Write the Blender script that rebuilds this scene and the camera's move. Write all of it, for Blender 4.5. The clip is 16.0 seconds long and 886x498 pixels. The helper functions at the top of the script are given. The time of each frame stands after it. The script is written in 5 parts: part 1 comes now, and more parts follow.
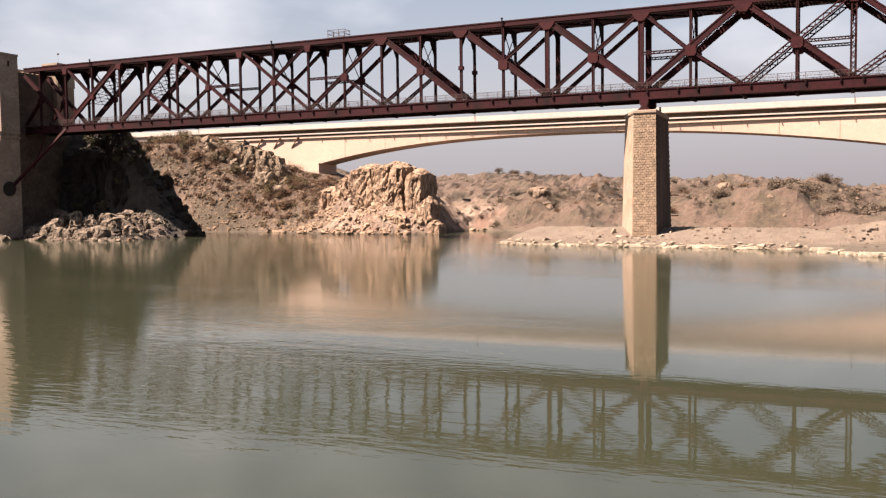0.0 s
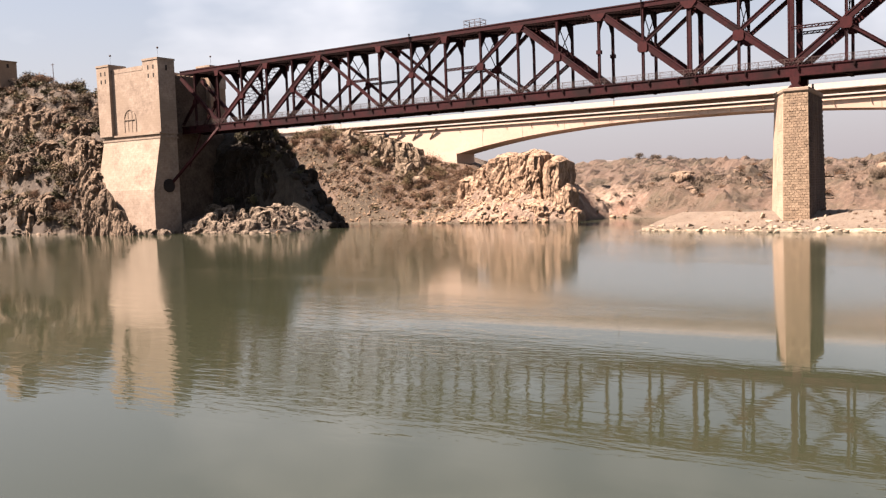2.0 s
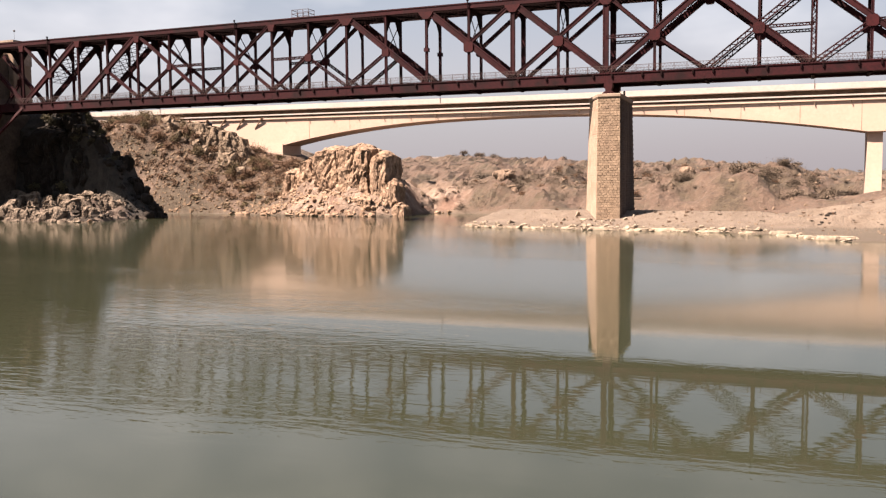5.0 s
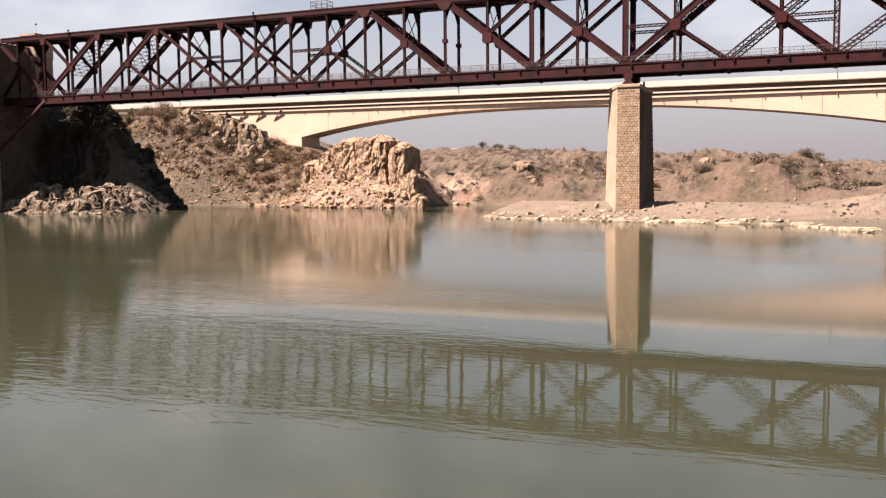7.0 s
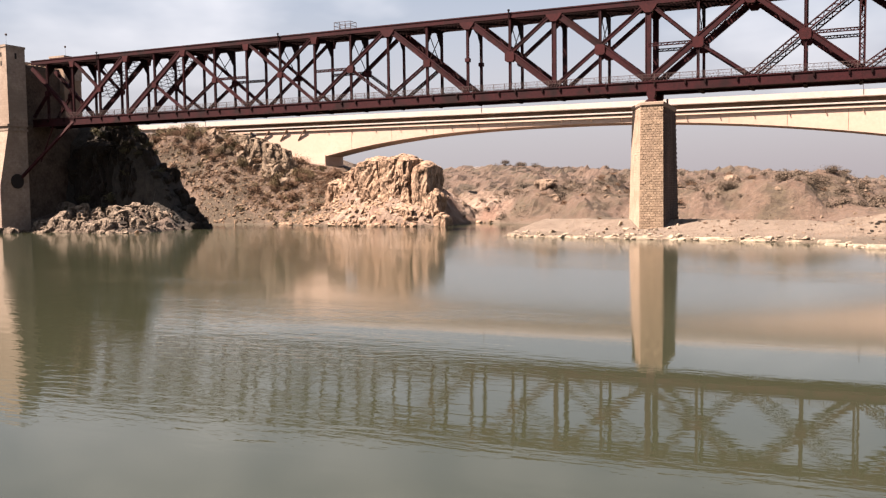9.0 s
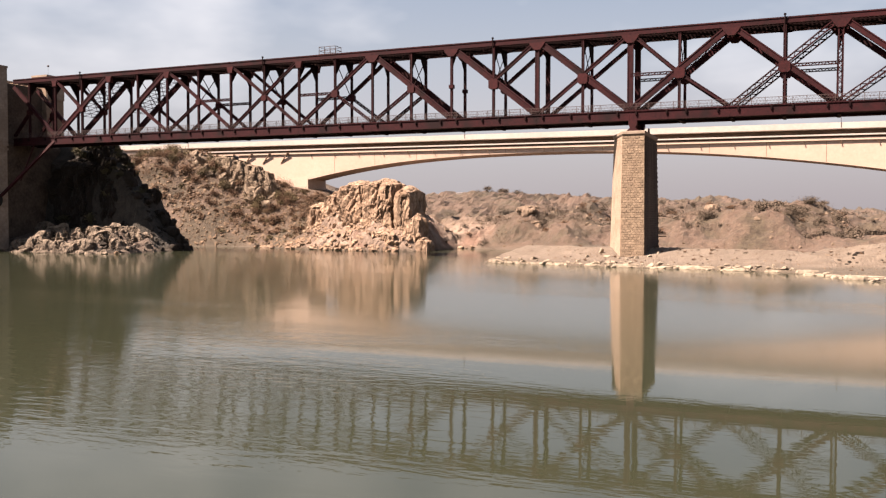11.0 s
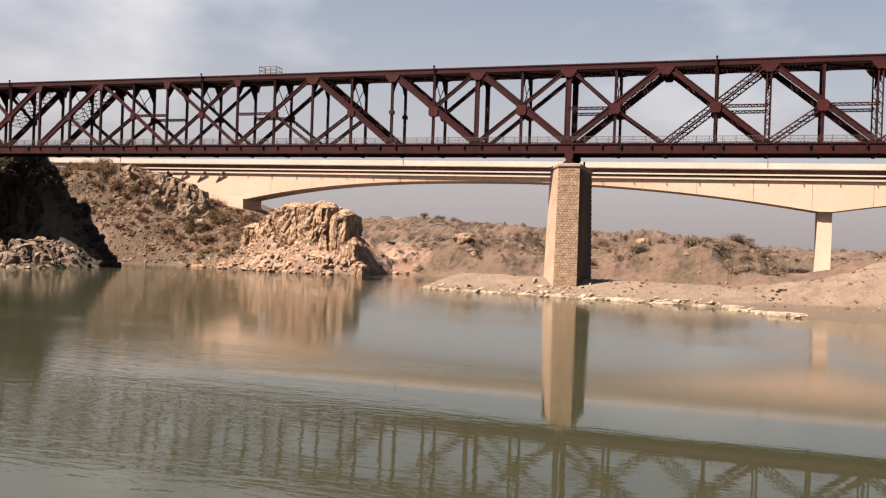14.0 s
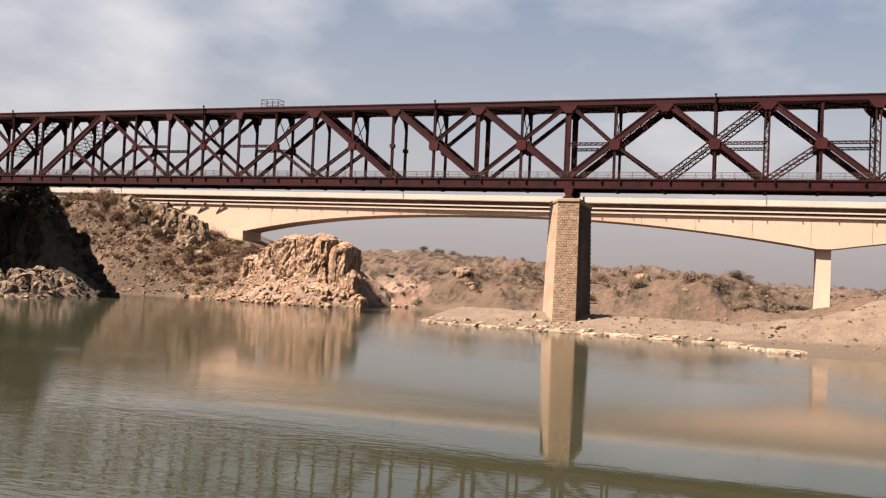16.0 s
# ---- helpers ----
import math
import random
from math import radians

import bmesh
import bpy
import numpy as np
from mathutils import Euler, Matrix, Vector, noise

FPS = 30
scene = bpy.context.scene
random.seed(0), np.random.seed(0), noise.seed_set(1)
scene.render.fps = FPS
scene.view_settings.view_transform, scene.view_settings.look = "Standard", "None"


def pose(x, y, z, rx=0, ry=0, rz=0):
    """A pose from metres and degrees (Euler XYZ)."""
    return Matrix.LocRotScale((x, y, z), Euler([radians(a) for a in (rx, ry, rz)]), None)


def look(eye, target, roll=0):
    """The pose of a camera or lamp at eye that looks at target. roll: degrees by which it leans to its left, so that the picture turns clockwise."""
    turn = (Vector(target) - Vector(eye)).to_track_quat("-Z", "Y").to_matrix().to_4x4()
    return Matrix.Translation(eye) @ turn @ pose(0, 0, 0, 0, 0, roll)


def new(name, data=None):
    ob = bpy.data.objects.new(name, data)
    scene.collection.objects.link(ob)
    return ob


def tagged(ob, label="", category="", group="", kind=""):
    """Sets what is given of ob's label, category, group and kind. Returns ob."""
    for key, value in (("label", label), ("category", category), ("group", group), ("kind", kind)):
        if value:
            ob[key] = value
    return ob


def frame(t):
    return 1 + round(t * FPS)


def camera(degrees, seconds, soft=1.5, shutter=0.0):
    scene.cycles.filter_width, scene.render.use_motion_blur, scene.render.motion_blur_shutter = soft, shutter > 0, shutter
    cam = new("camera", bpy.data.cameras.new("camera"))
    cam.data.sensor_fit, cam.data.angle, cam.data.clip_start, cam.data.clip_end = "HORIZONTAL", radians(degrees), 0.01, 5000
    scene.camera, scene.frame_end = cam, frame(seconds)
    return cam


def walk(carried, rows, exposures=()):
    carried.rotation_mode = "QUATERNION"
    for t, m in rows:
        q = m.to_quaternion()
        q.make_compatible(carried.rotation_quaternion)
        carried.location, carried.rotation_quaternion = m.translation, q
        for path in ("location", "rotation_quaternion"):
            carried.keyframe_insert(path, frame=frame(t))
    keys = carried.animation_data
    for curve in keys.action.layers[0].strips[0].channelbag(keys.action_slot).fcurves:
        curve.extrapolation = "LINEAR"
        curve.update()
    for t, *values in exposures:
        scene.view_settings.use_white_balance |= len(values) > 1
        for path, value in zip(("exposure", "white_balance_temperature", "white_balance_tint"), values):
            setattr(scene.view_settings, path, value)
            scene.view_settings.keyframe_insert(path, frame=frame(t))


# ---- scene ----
cam = camera(53.35, 16.0, soft=1.3)
EYE = (29.01, -147.34, 7.87)
# seconds, yaw, pitch, roll
PATH = [
    (0.0, 23.78, -3.27, 0.76), (0.5, 25.94, -3.87, 1.43), (1.0, 29.86, -3.94, 2.02), (1.5, 33.91, -4.54, 2.05),
    (2.0, 32.71, -3.79, 2.02), (2.5, 29.16, -2.14, 3.17), (3.0, 25.79, -2.41, 2.85), (3.5, 23.35, -3.30, 1.28),
    (4.0, 21.22, -3.61, 1.15), (4.2, 21.42, -4.07, 0.47), (6.3, 21.87, -4.65, 0.70), (6.5, 22.64, -4.89, 0.45),
    (7.0, 22.72, -4.97, 0.59), (7.5, 22.77, -5.65, 0.07), (8.0, 23.38, -5.87, 0.57), (8.5, 23.89, -4.76, 1.19),
    (8.7, 24.30, -4.20, 0.89), (10.8, 22.76, -2.83, 0.38), (11.0, 23.05, -2.13, -0.06), (11.5, 23.14, -1.41, -0.94),
    (12.0, 22.63, -1.19, -1.26), (12.5, 20.64, -1.28, -1.38), (13.0, 20.00, -1.31, -1.66), (13.5, 19.23, -0.82, -0.93),
    (14.0, 18.89, -0.38, -1.98), (14.5, 18.13, -0.40, -2.23), (15.0, 18.15, 0.06, -2.04), (15.5, 17.70, 0.97, -1.87),
    (16.0, 18.83, 1.80, -2.56),
]
walk(cam, [(t, pose(*EYE, 90 + p, r, w)) for t, w, p, r in PATH], [(t, e, k, 13) for t, e, k in ((0.0, 2.42, 6600), (1.75, 2.63, 6620), (2.5, 2.52, 6650), (4.0, 2.44, 6680), (7.0, 2.46, 6560), (8.5, 2.52, 6580), (11.0, 2.40, 6680), (12.5, 2.31, 6820), (16.0, 2.20, 6900))])

# ---- sun and sky ----
SUN_AZ, SUN_EL = radians(226), radians(54)      # compass bearing that the light comes from (y is north), height
sun = new("sun", bpy.data.lights.new("sun", "SUN"))
sun.data.energy, sun.data.angle, sun.data.color = 5.0, radians(0.6), (1.0, 0.825, 0.70)
to_sun = Vector((math.sin(SUN_AZ) * math.cos(SUN_EL), math.cos(SUN_AZ) * math.cos(SUN_EL), math.sin(SUN_EL)))
sun.matrix_world = look(to_sun * 300, (0, 0, 0))

world = bpy.data.worlds.new("hazy_sky")
scene.world = world
world.use_nodes = True
wn, wl = world.node_tree.nodes, world.node_tree.links
wn.clear()
sky = wn.new("ShaderNodeTexSky")
sky.sky_type, sky.sun_disc = "NISHITA", False
sky.sun_elevation, sky.sun_rotation = SUN_EL, SUN_AZ
sky.air_density, sky.dust_density, sky.ozone_density = 1.0, 2.6, 1.6
coord = wn.new("ShaderNodeTexCoord")
cloud_map = wn.new("ShaderNodeMapping")
cloud_map.inputs["Scale"].default_value = (1.0, 1.0, 2.2)
cloud_map.inputs["Rotation"].default_value = (0.0, 0.5, 0.4)
cloud = wn.new("ShaderNodeTexNoise")
cloud.inputs["Scale"].default_value, cloud.inputs["Detail"].default_value, cloud.inputs["Roughness"].default_value = 2.6, 5.0, 0.5
cloud_ramp = wn.new("ShaderNodeValToRGB")
cloud_ramp.color_ramp.elements[0].position, cloud_ramp.color_ramp.elements[1].position = 0.50, 0.80
cloud_mix = wn.new("ShaderNodeMix")
cloud_mix.data_type = "RGBA"
haze = wn.new("ShaderNodeMix")
haze.data_type = "RGBA"
towards = wn.new("ShaderNodeVectorMath")
towards.operation = "DOT_PRODUCT"
towards.inputs[1].default_value = (math.sin(SUN_AZ), math.cos(SUN_AZ), 0.0)
glow = wn.new("ShaderNodeMapRange")
glow.inputs["From Min"].default_value, glow.inputs["From Max"].default_value = -0.7, 0.75
veil = wn.new("ShaderNodeMix")
veil.data_type = "RGBA"
veil.inputs[7].default_value = (3.4, 3.4, 3.6, 1)
climb = wn.new("ShaderNodeMapRange")
climb.inputs["From Min"].default_value, climb.inputs["From Max"].default_value = 0.0, 0.30
tone = wn.new("ShaderNodeValToRGB")
for place, colour in ((0.10, (0.72, 0.665, 0.70)), (0.38, (0.90, 0.855, 0.905)), (0.62, (0.80, 0.82, 0.885))):
    tone.color_ramp.elements.new(place).color = (*colour, 1)
for end, colour in ((0, (0.66, 0.605, 0.635)), (-1, (0.575, 0.655, 0.775))):
    tone.color_ramp.elements[end].color = (*colour, 1)
low_veil = wn.new("ShaderNodeVectorMath")
low_veil.operation = "SCALE"
low_veil.inputs["Scale"].default_value = 4.1
background = wn.new("ShaderNodeBackground")
background.inputs["Strength"].default_value = 0.0325
wout = wn.new("ShaderNodeOutputWorld")
wl.new(coord.outputs["Generated"], cloud_map.inputs["Vector"])
wl.new(cloud_map.outputs["Vector"], cloud.inputs["Vector"])
density = cloud.outputs["Fac"]
for azimuth, elevation, reach, weight in ((-44.0, 12.0, 11.0, 0.20), (-31.0, 18.5, 6.0, 0.09), (-19.0, 16.0, 6.0, 0.08), (8.0, 13.0, 5.0, 0.03)):
    az, el = radians(azimuth), radians(elevation)
    aim = wn.new("ShaderNodeVectorMath")
    aim.operation = "DOT_PRODUCT"
    aim.inputs[1].default_value = (math.sin(az) * math.cos(el), math.cos(az) * math.cos(el), math.sin(el))
    wl.new(coord.outputs["Generated"], aim.inputs[0])
    bank = wn.new("ShaderNodeMapRange")
    bank.interpolation_type = "SMOOTHSTEP"
    for key, value in (("From Min", math.cos(radians(reach))), ("From Max", 1.0), ("To Min", 0.0), ("To Max", weight)):
        bank.inputs[key].default_value = value
    wl.new(aim.outputs["Value"], bank.inputs["Value"])
    gather = wn.new("ShaderNodeMath")
    wl.new(density, gather.inputs[0])
    wl.new(bank.outputs[0], gather.inputs[1])
    density = gather.outputs[0]
rise = wn.new("ShaderNodeSeparateXYZ")
thin = wn.new("ShaderNodeMapRange")
for key, value in (("From Min", 0.0), ("From Max", 0.45), ("To Min", 0.95), ("To Max", 0.25)):
    thin.inputs[key].default_value = value
wl.new(coord.outputs["Generated"], towards.inputs[0])
wl.new(towards.outputs["Value"], glow.inputs["Value"])
wl.new(glow.outputs[0], veil.inputs[0])
wl.new(veil.outputs[2], haze.inputs[7])
wl.new(coord.outputs["Generated"], rise.inputs[0])
wl.new(rise.outputs["Z"], thin.inputs["Value"])
wl.new(rise.outputs["Z"], climb.inputs["Value"])
wl.new(climb.outputs[0], tone.inputs["Fac"])
wl.new(tone.outputs["Color"], low_veil.inputs[0])
wl.new(low_veil.outputs["Vector"], veil.inputs[6])
clear = wn.new("ShaderNodeMapRange")                # no cloud shapes in the haze over the horizon
for key, value in (("From Min", 0.03), ("From Max", 0.17), ("To Min", 0.55), ("To Max", 1.0)):
    clear.inputs[key].default_value = value
wl.new(rise.outputs["Z"], clear.inputs["Value"])
sparse = wn.new("ShaderNodeMath")
sparse.operation = "MULTIPLY"
wl.new(density, sparse.inputs[0])
wl.new(clear.outputs[0], sparse.inputs[1])
wl.new(sparse.outputs[0], cloud_ramp.inputs["Fac"])
wl.new(thin.outputs[0], haze.inputs[0])
wl.new(sky.outputs["Color"], haze.inputs[6])
wl.new(haze.outputs[2], cloud_mix.inputs[6])
cloud_mix.inputs[7].default_value = (6.4, 6.4, 6.6, 1)
wl.new(cloud_ramp.outputs["Color"], cloud_mix.inputs[0])
wl.new(cloud_mix.outputs[2], background.inputs["Color"])
wl.new(background.outputs["Background"], wout.inputs["Surface"])


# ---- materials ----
ALBEDO_SCALE = 0.88                                # scales every base colour down alike, which deepens unlit sides


def surface(name, dark, light, rough=0.85, coarse=0.3, fine=4.0, bump=0.3, metal=0.0, tint=None, tint_scale=0.08, bump_scale=None, spread=0.0, depth=0.1, gloss=0.25, courses=False, cracks=0.0, streaks=None):
    """Two tones mixed by coarse and fine noise in metres, an optional third tone in wide patches, and fine relief."""
    dark, light = (tuple(c * ALBEDO_SCALE for c in tone) for tone in (dark, light))
    tint, streaks = (tuple(c * ALBEDO_SCALE for c in tone) if tone else None for tone in (tint, streaks))
    m = bpy.data.materials.new(name)
    m.use_nodes = True
    n, l = m.node_tree.nodes, m.node_tree.links
    bsdf = n["Principled BSDF"]
    bsdf.inputs["Roughness"].default_value, bsdf.inputs["Metallic"].default_value = rough, metal
    bsdf.inputs["Specular IOR Level"].default_value = gloss
    geo = n.new("ShaderNodeNewGeometry")
    big, small = n.new("ShaderNodeTexNoise"), n.new("ShaderNodeTexNoise")
    for node, scale in ((big, coarse), (small, fine)):
        node.inputs["Scale"].default_value, node.inputs["Detail"].default_value, node.inputs["Roughness"].default_value = scale, 6.0, 0.6
        l.new(geo.outputs["Position"], node.inputs["Vector"])
    add = n.new("ShaderNodeMath")
    add.operation = "ADD"
    l.new(big.outputs["Fac"], add.inputs[0])
    l.new(small.outputs["Fac"], add.inputs[1])
    stretch = n.new("ShaderNodeMapRange")
    stretch.inputs["From Min"].default_value, stretch.inputs["From Max"].default_value = 0.72, 1.28
    l.new(add.outputs[0], stretch.inputs["Value"])
    mix = n.new("ShaderNodeMix")
    mix.data_type = "RGBA"
    mix.inputs[6].default_value, mix.inputs[7].default_value = (*dark, 1), (*light, 1)
    l.new(stretch.outputs[0], mix.inputs[0])
    colour = mix.outputs[2]
    if tint:
        patch = n.new("ShaderNodeTexNoise")
        patch.inputs["Scale"].default_value, patch.inputs["Detail"].default_value = tint_scale, 5.0
        l.new(geo.outputs["Position"], patch.inputs["Vector"])
        edge = n.new("ShaderNodeMapRange")
        edge.inputs["From Min"].default_value, edge.inputs["From Max"].default_value = 0.48, 0.66
        l.new(patch.outputs["Fac"], edge.inputs["Value"])
        second = n.new("ShaderNodeMix")
        second.data_type = "RGBA"
        second.inputs[7].default_value = (*tint, 1)
        l.new(edge.outputs[0], second.inputs[0])
        l.new(colour, second.inputs[6])
        colour = second.outputs[2]
    if spread:
        info = n.new("ShaderNodeObjectInfo")
        shade = n.new("ShaderNodeMapRange")
        shade.inputs["To Min"].default_value, shade.inputs["To Max"].default_value = 1 - spread, 1 + spread
        l.new(info.outputs["Random"], shade.inputs["Value"])
        vary = n.new("ShaderNodeHueSaturation")
        l.new(shade.outputs[0], vary.inputs["Value"])
        l.new(colour, vary.inputs["Color"])
        colour = vary.outputs["Color"]
    joints = None
    if courses:                               # faint joints of squared stone, in metres along the wall and up
        place, flat = n.new("ShaderNodeSeparateXYZ"), n.new("ShaderNodeCombineXYZ")
        level = n.new("ShaderNodeMath")
        l.new(geo.outputs["Position"], place.inputs[0])
        l.new(place.outputs["X"], level.inputs[0])
        l.new(place.outputs["Y"], level.inputs[1])
        l.new(level.outputs[0], flat.inputs["X"])
        l.new(place.outputs["Z"], flat.inputs["Y"])
        wall = n.new("ShaderNodeTexBrick")
        for key, value in (("Scale", 1.0), ("Mortar Size", 0.035), ("Mortar Smooth", 0.4), ("Brick Width", 1.15), ("Row Height", 0.55)):
            wall.inputs[key].default_value = value
        wall.inputs["Color1"].default_value, wall.inputs["Color2"].default_value, wall.inputs["Mortar"].default_value = (1, 1, 1, 1), (0.90, 0.895, 0.89, 1), (0.84, 0.82, 0.80, 1)
        l.new(flat.outputs[0], wall.inputs["Vector"])
        tone = n.new("ShaderNodeMix")
        tone.data_type, tone.blend_type = "RGBA", "MULTIPLY"
        tone.inputs[0].default_value = 1.0
        l.new(colour, tone.inputs[6])
        l.new(wall.outputs["Color"], tone.inputs[7])
        colour = tone.outputs[2]
    relief = n.new("ShaderNodeBump")
    relief.inputs["Strength"].default_value, relief.inputs["Distance"].default_value = bump, depth
    if bump_scale:
        rough_noise = n.new("ShaderNodeTexNoise")
        rough_noise.inputs["Scale"].default_value, rough_noise.inputs["Detail"].default_value = bump_scale, 6.0
        l.new(geo.outputs["Position"], rough_noise.inputs["Vector"])
        l.new(rough_noise.outputs["Fac"], relief.inputs["Height"])
    else:
        l.new(small.outputs["Fac"], relief.inputs["Height"])
    out = relief.outputs["Normal"]
    if cracks:                                # upright joints and clefts in rock
        warp = n.new("ShaderNodeVectorMath")
        warp.operation = "MULTIPLY_ADD"
        warp.inputs[1].default_value = (2.2, 2.2, 2.2)
        l.new(big.outputs["Color"], warp.inputs[0])
        l.new(geo.outputs["Position"], warp.inputs[2])
        chain = out
        for scale, deep in ((0.34, 0.7), (1.1, 0.25)):
            tall = n.new("ShaderNodeMapping")
            tall.inputs["Scale"].default_value = (1.0, 1.0, 0.33)
            l.new(warp.outputs[0], tall.inputs["Vector"])
            cell = n.new("ShaderNodeTexVoronoi")
            cell.feature = "DISTANCE_TO_EDGE"
            cell.inputs["Scale"].default_value = scale
            l.new(tall.outputs[0], cell.inputs["Vector"])
            gap = n.new("ShaderNodeMapRange")
            gap.inputs["From Max"].default_value = 0.12
            l.new(cell.outputs["Distance"], gap.inputs["Value"])
            dent = n.new("ShaderNodeBump")
            dent.inputs["Strength"].default_value, dent.inputs["Distance"].default_value = cracks, deep
            l.new(gap.outputs[0], dent.inputs["Height"])
            l.new(chain, dent.inputs["Normal"])
            chain = dent.outputs["Normal"]
            # base colour turns darker close to each joint
            earth = n.new("ShaderNodeMapRange")
            earth.inputs["From Max"].default_value, earth.inputs["To Min"].default_value, earth.inputs["To Max"].default_value = 0.04, 0.5, 0.0
            l.new(cell.outputs["Distance"], earth.inputs["Value"])
            fill = n.new("ShaderNodeMix")
            fill.data_type = "RGBA"
            fill.inputs[7].default_value = (dark[0] * 0.6, dark[1] * 0.55, dark[2] * 0.5, 1)
            l.new(earth.outputs[0], fill.inputs[0])
            l.new(colour, fill.inputs[6])
            colour = fill.outputs[2]
        out = chain
    if streaks:                               # water stains that run down the wall
        run = n.new("ShaderNodeMapping")
        run.inputs["Scale"].default_value = (1.6, 1.6, 0.06)
        l.new(geo.outputs["Position"], run.inputs["Vector"])
        trail = n.new("ShaderNodeTexNoise")
        trail.inputs["Scale"].default_value, trail.inputs["Detail"].default_value = 0.9, 4.0
        l.new(run.outputs[0], trail.inputs["Vector"])
        soak = n.new("ShaderNodeMapRange")
        soak.inputs["From Min"].default_value, soak.inputs["From Max"].default_value = 0.34, 0.56
        l.new(trail.outputs["Fac"], soak.inputs["Value"])
        stain = n.new("ShaderNodeMix")
        stain.data_type = "RGBA"
        stain.inputs[7].default_value = (*streaks, 1)
        l.new(soak.outputs[0], stain.inputs[0])
        l.new(colour, stain.inputs[6])
        colour = stain.outputs[2]
    l.new(colour, bsdf.inputs["Base Color"])
    l.new(out, bsdf.inputs["Normal"])
    return m


steel = surface("red_oxide_steel", (0.011, 0.0025, 0.0036), (0.034, 0.0057, 0.0074), 0.75, 0.15, 2.5, 0.15, tint=(0.010, 0.0034, 0.0040), tint_scale=0.3, gloss=0.12)
# near-black tone for floors, cross frames and small fittings
dark_steel = surface("near_black_steel", (0.0053, 0.0027, 0.0031), (0.0116, 0.0049, 0.0049), 0.8, 0.2, 2.0, 0.15, gloss=0.05)
gusset_steel = surface("red_painted_plate", (0.015, 0.0032, 0.0040), (0.040, 0.0068, 0.0080), 0.7, 0.3, 3.0, 0.12, gloss=0.12)
rail_steel = surface("weathered_rail_steel", (0.026, 0.016, 0.015), (0.060, 0.038, 0.035), 0.7, 0.4, 3.0, 0.1)
stone = surface("buff_stone", (0.1296, 0.0893, 0.0616), (0.2074, 0.1532, 0.1098), 0.9, 0.25, 1.8, 0.35, tint=(0.1714, 0.1227, 0.0883), tint_scale=0.12)
block_stone = surface("rough_stone_block", (0.125, 0.088, 0.059), (0.236, 0.174, 0.121), 0.92, 0.9, 3.0, 0.6, spread=0.15, tint=(0.165, 0.118, 0.082), tint_scale=0.5)
# streaks are water stains; the darker base also holds the side's shade
stained_shade_block = surface("stained_and_shaded_block", (0.070, 0.048, 0.036), (0.120, 0.084, 0.062), 0.92, 0.5, 3.0, 0.5, spread=0.2, streaks=(0.030, 0.019, 0.015))
dressed_stone = surface("dressed_pale_stone", (0.205, 0.148, 0.108), (0.325, 0.245, 0.184), 0.9, 0.45, 2.6, 0.4, tint=(0.215, 0.148, 0.104), tint_scale=0.3)
mortar = surface("stained_mortar", (0.105, 0.074, 0.053), (0.185, 0.135, 0.098), 0.95, 0.4, 3.0, 0.4)
plaster = surface("weathered_ashlar", (0.158, 0.119, 0.091), (0.290, 0.230, 0.182), 0.9, 0.22, 1.5, 0.35, tint=(0.205, 0.158, 0.120), tint_scale=0.16, courses=True)
concrete = surface("warm_concrete", (0.385, 0.286, 0.226), (0.475, 0.363, 0.291), 0.85, 0.08, 1.5, 0.1, tint=(0.405, 0.300, 0.235), tint_scale=0.06)
pale_concrete = surface("pale_concrete", (0.320, 0.280, 0.250), (0.395, 0.352, 0.322), 0.85, 0.1, 1.5, 0.1)
# on the recessed webs this dark tone paints in the shade under parapet and ledge
dark_concrete = surface("shaded_dark_concrete", (0.0828, 0.0518, 0.0310), (0.1454, 0.0936, 0.0619), 0.9, 0.2, 1.5, 0.1)
# dark tone puts the shade below the decks into the abutment walls
shade_masonry = surface("masonry_with_painted_shade", (0.042, 0.030, 0.023), (0.105, 0.078, 0.059), 0.95, 0.3, 2.0, 0.4, gloss=0.1)
void = surface("dark_opening", (0.012, 0.010, 0.009), (0.02, 0.016, 0.014), 0.95, 0.5, 3.0, 0.1)


def part(name, bm, material, parent=None, label=""):
    """Links a bmesh as one mesh object, under parent if there is one."""
    me = bpy.data.meshes.new(name)
    bm.to_mesh(me)
    bm.free()
    me.materials.append(material)
    ob = new(name, me)
    if parent:
        ob.parent = parent
    return tagged(ob, label)


def box(bm, x0, x1, y0, y1, z0, z1):
    vs = [bm.verts.new((x, y, z)) for x in (x0, x1) for y in (y0, y1) for z in (z0, z1)]
    for f in ((0, 1, 3, 2), (4, 6, 7, 5), (0, 4, 5, 1), (2, 3, 7, 6), (0, 2, 6, 4), (1, 5, 7, 3)):
        bm.faces.new([vs[i] for i in f])


def bar(bm, p, q, deep, thick, off=0.0, side=(0, 1, 0)):
    """A square bar from p to q; deep lies across it, thick along side; off shifts it across."""
    p, q, s = Vector(p), Vector(q), Vector(side)
    a = (q - p).normalized()
    d = a.cross(s).normalized()
    s = d.cross(a).normalized()
    vs = [bm.verts.new(e + d * (off + i * deep / 2) + s * (j * thick / 2)) for e in (p, q) for i in (-1, 1) for j in (-1, 1)]
    for f in ((0, 1, 3, 2), (4, 6, 7, 5), (0, 4, 5, 1), (2, 3, 7, 6), (0, 2, 6, 4), (1, 5, 7, 3)):
        bm.faces.new([vs[i] for i in f])


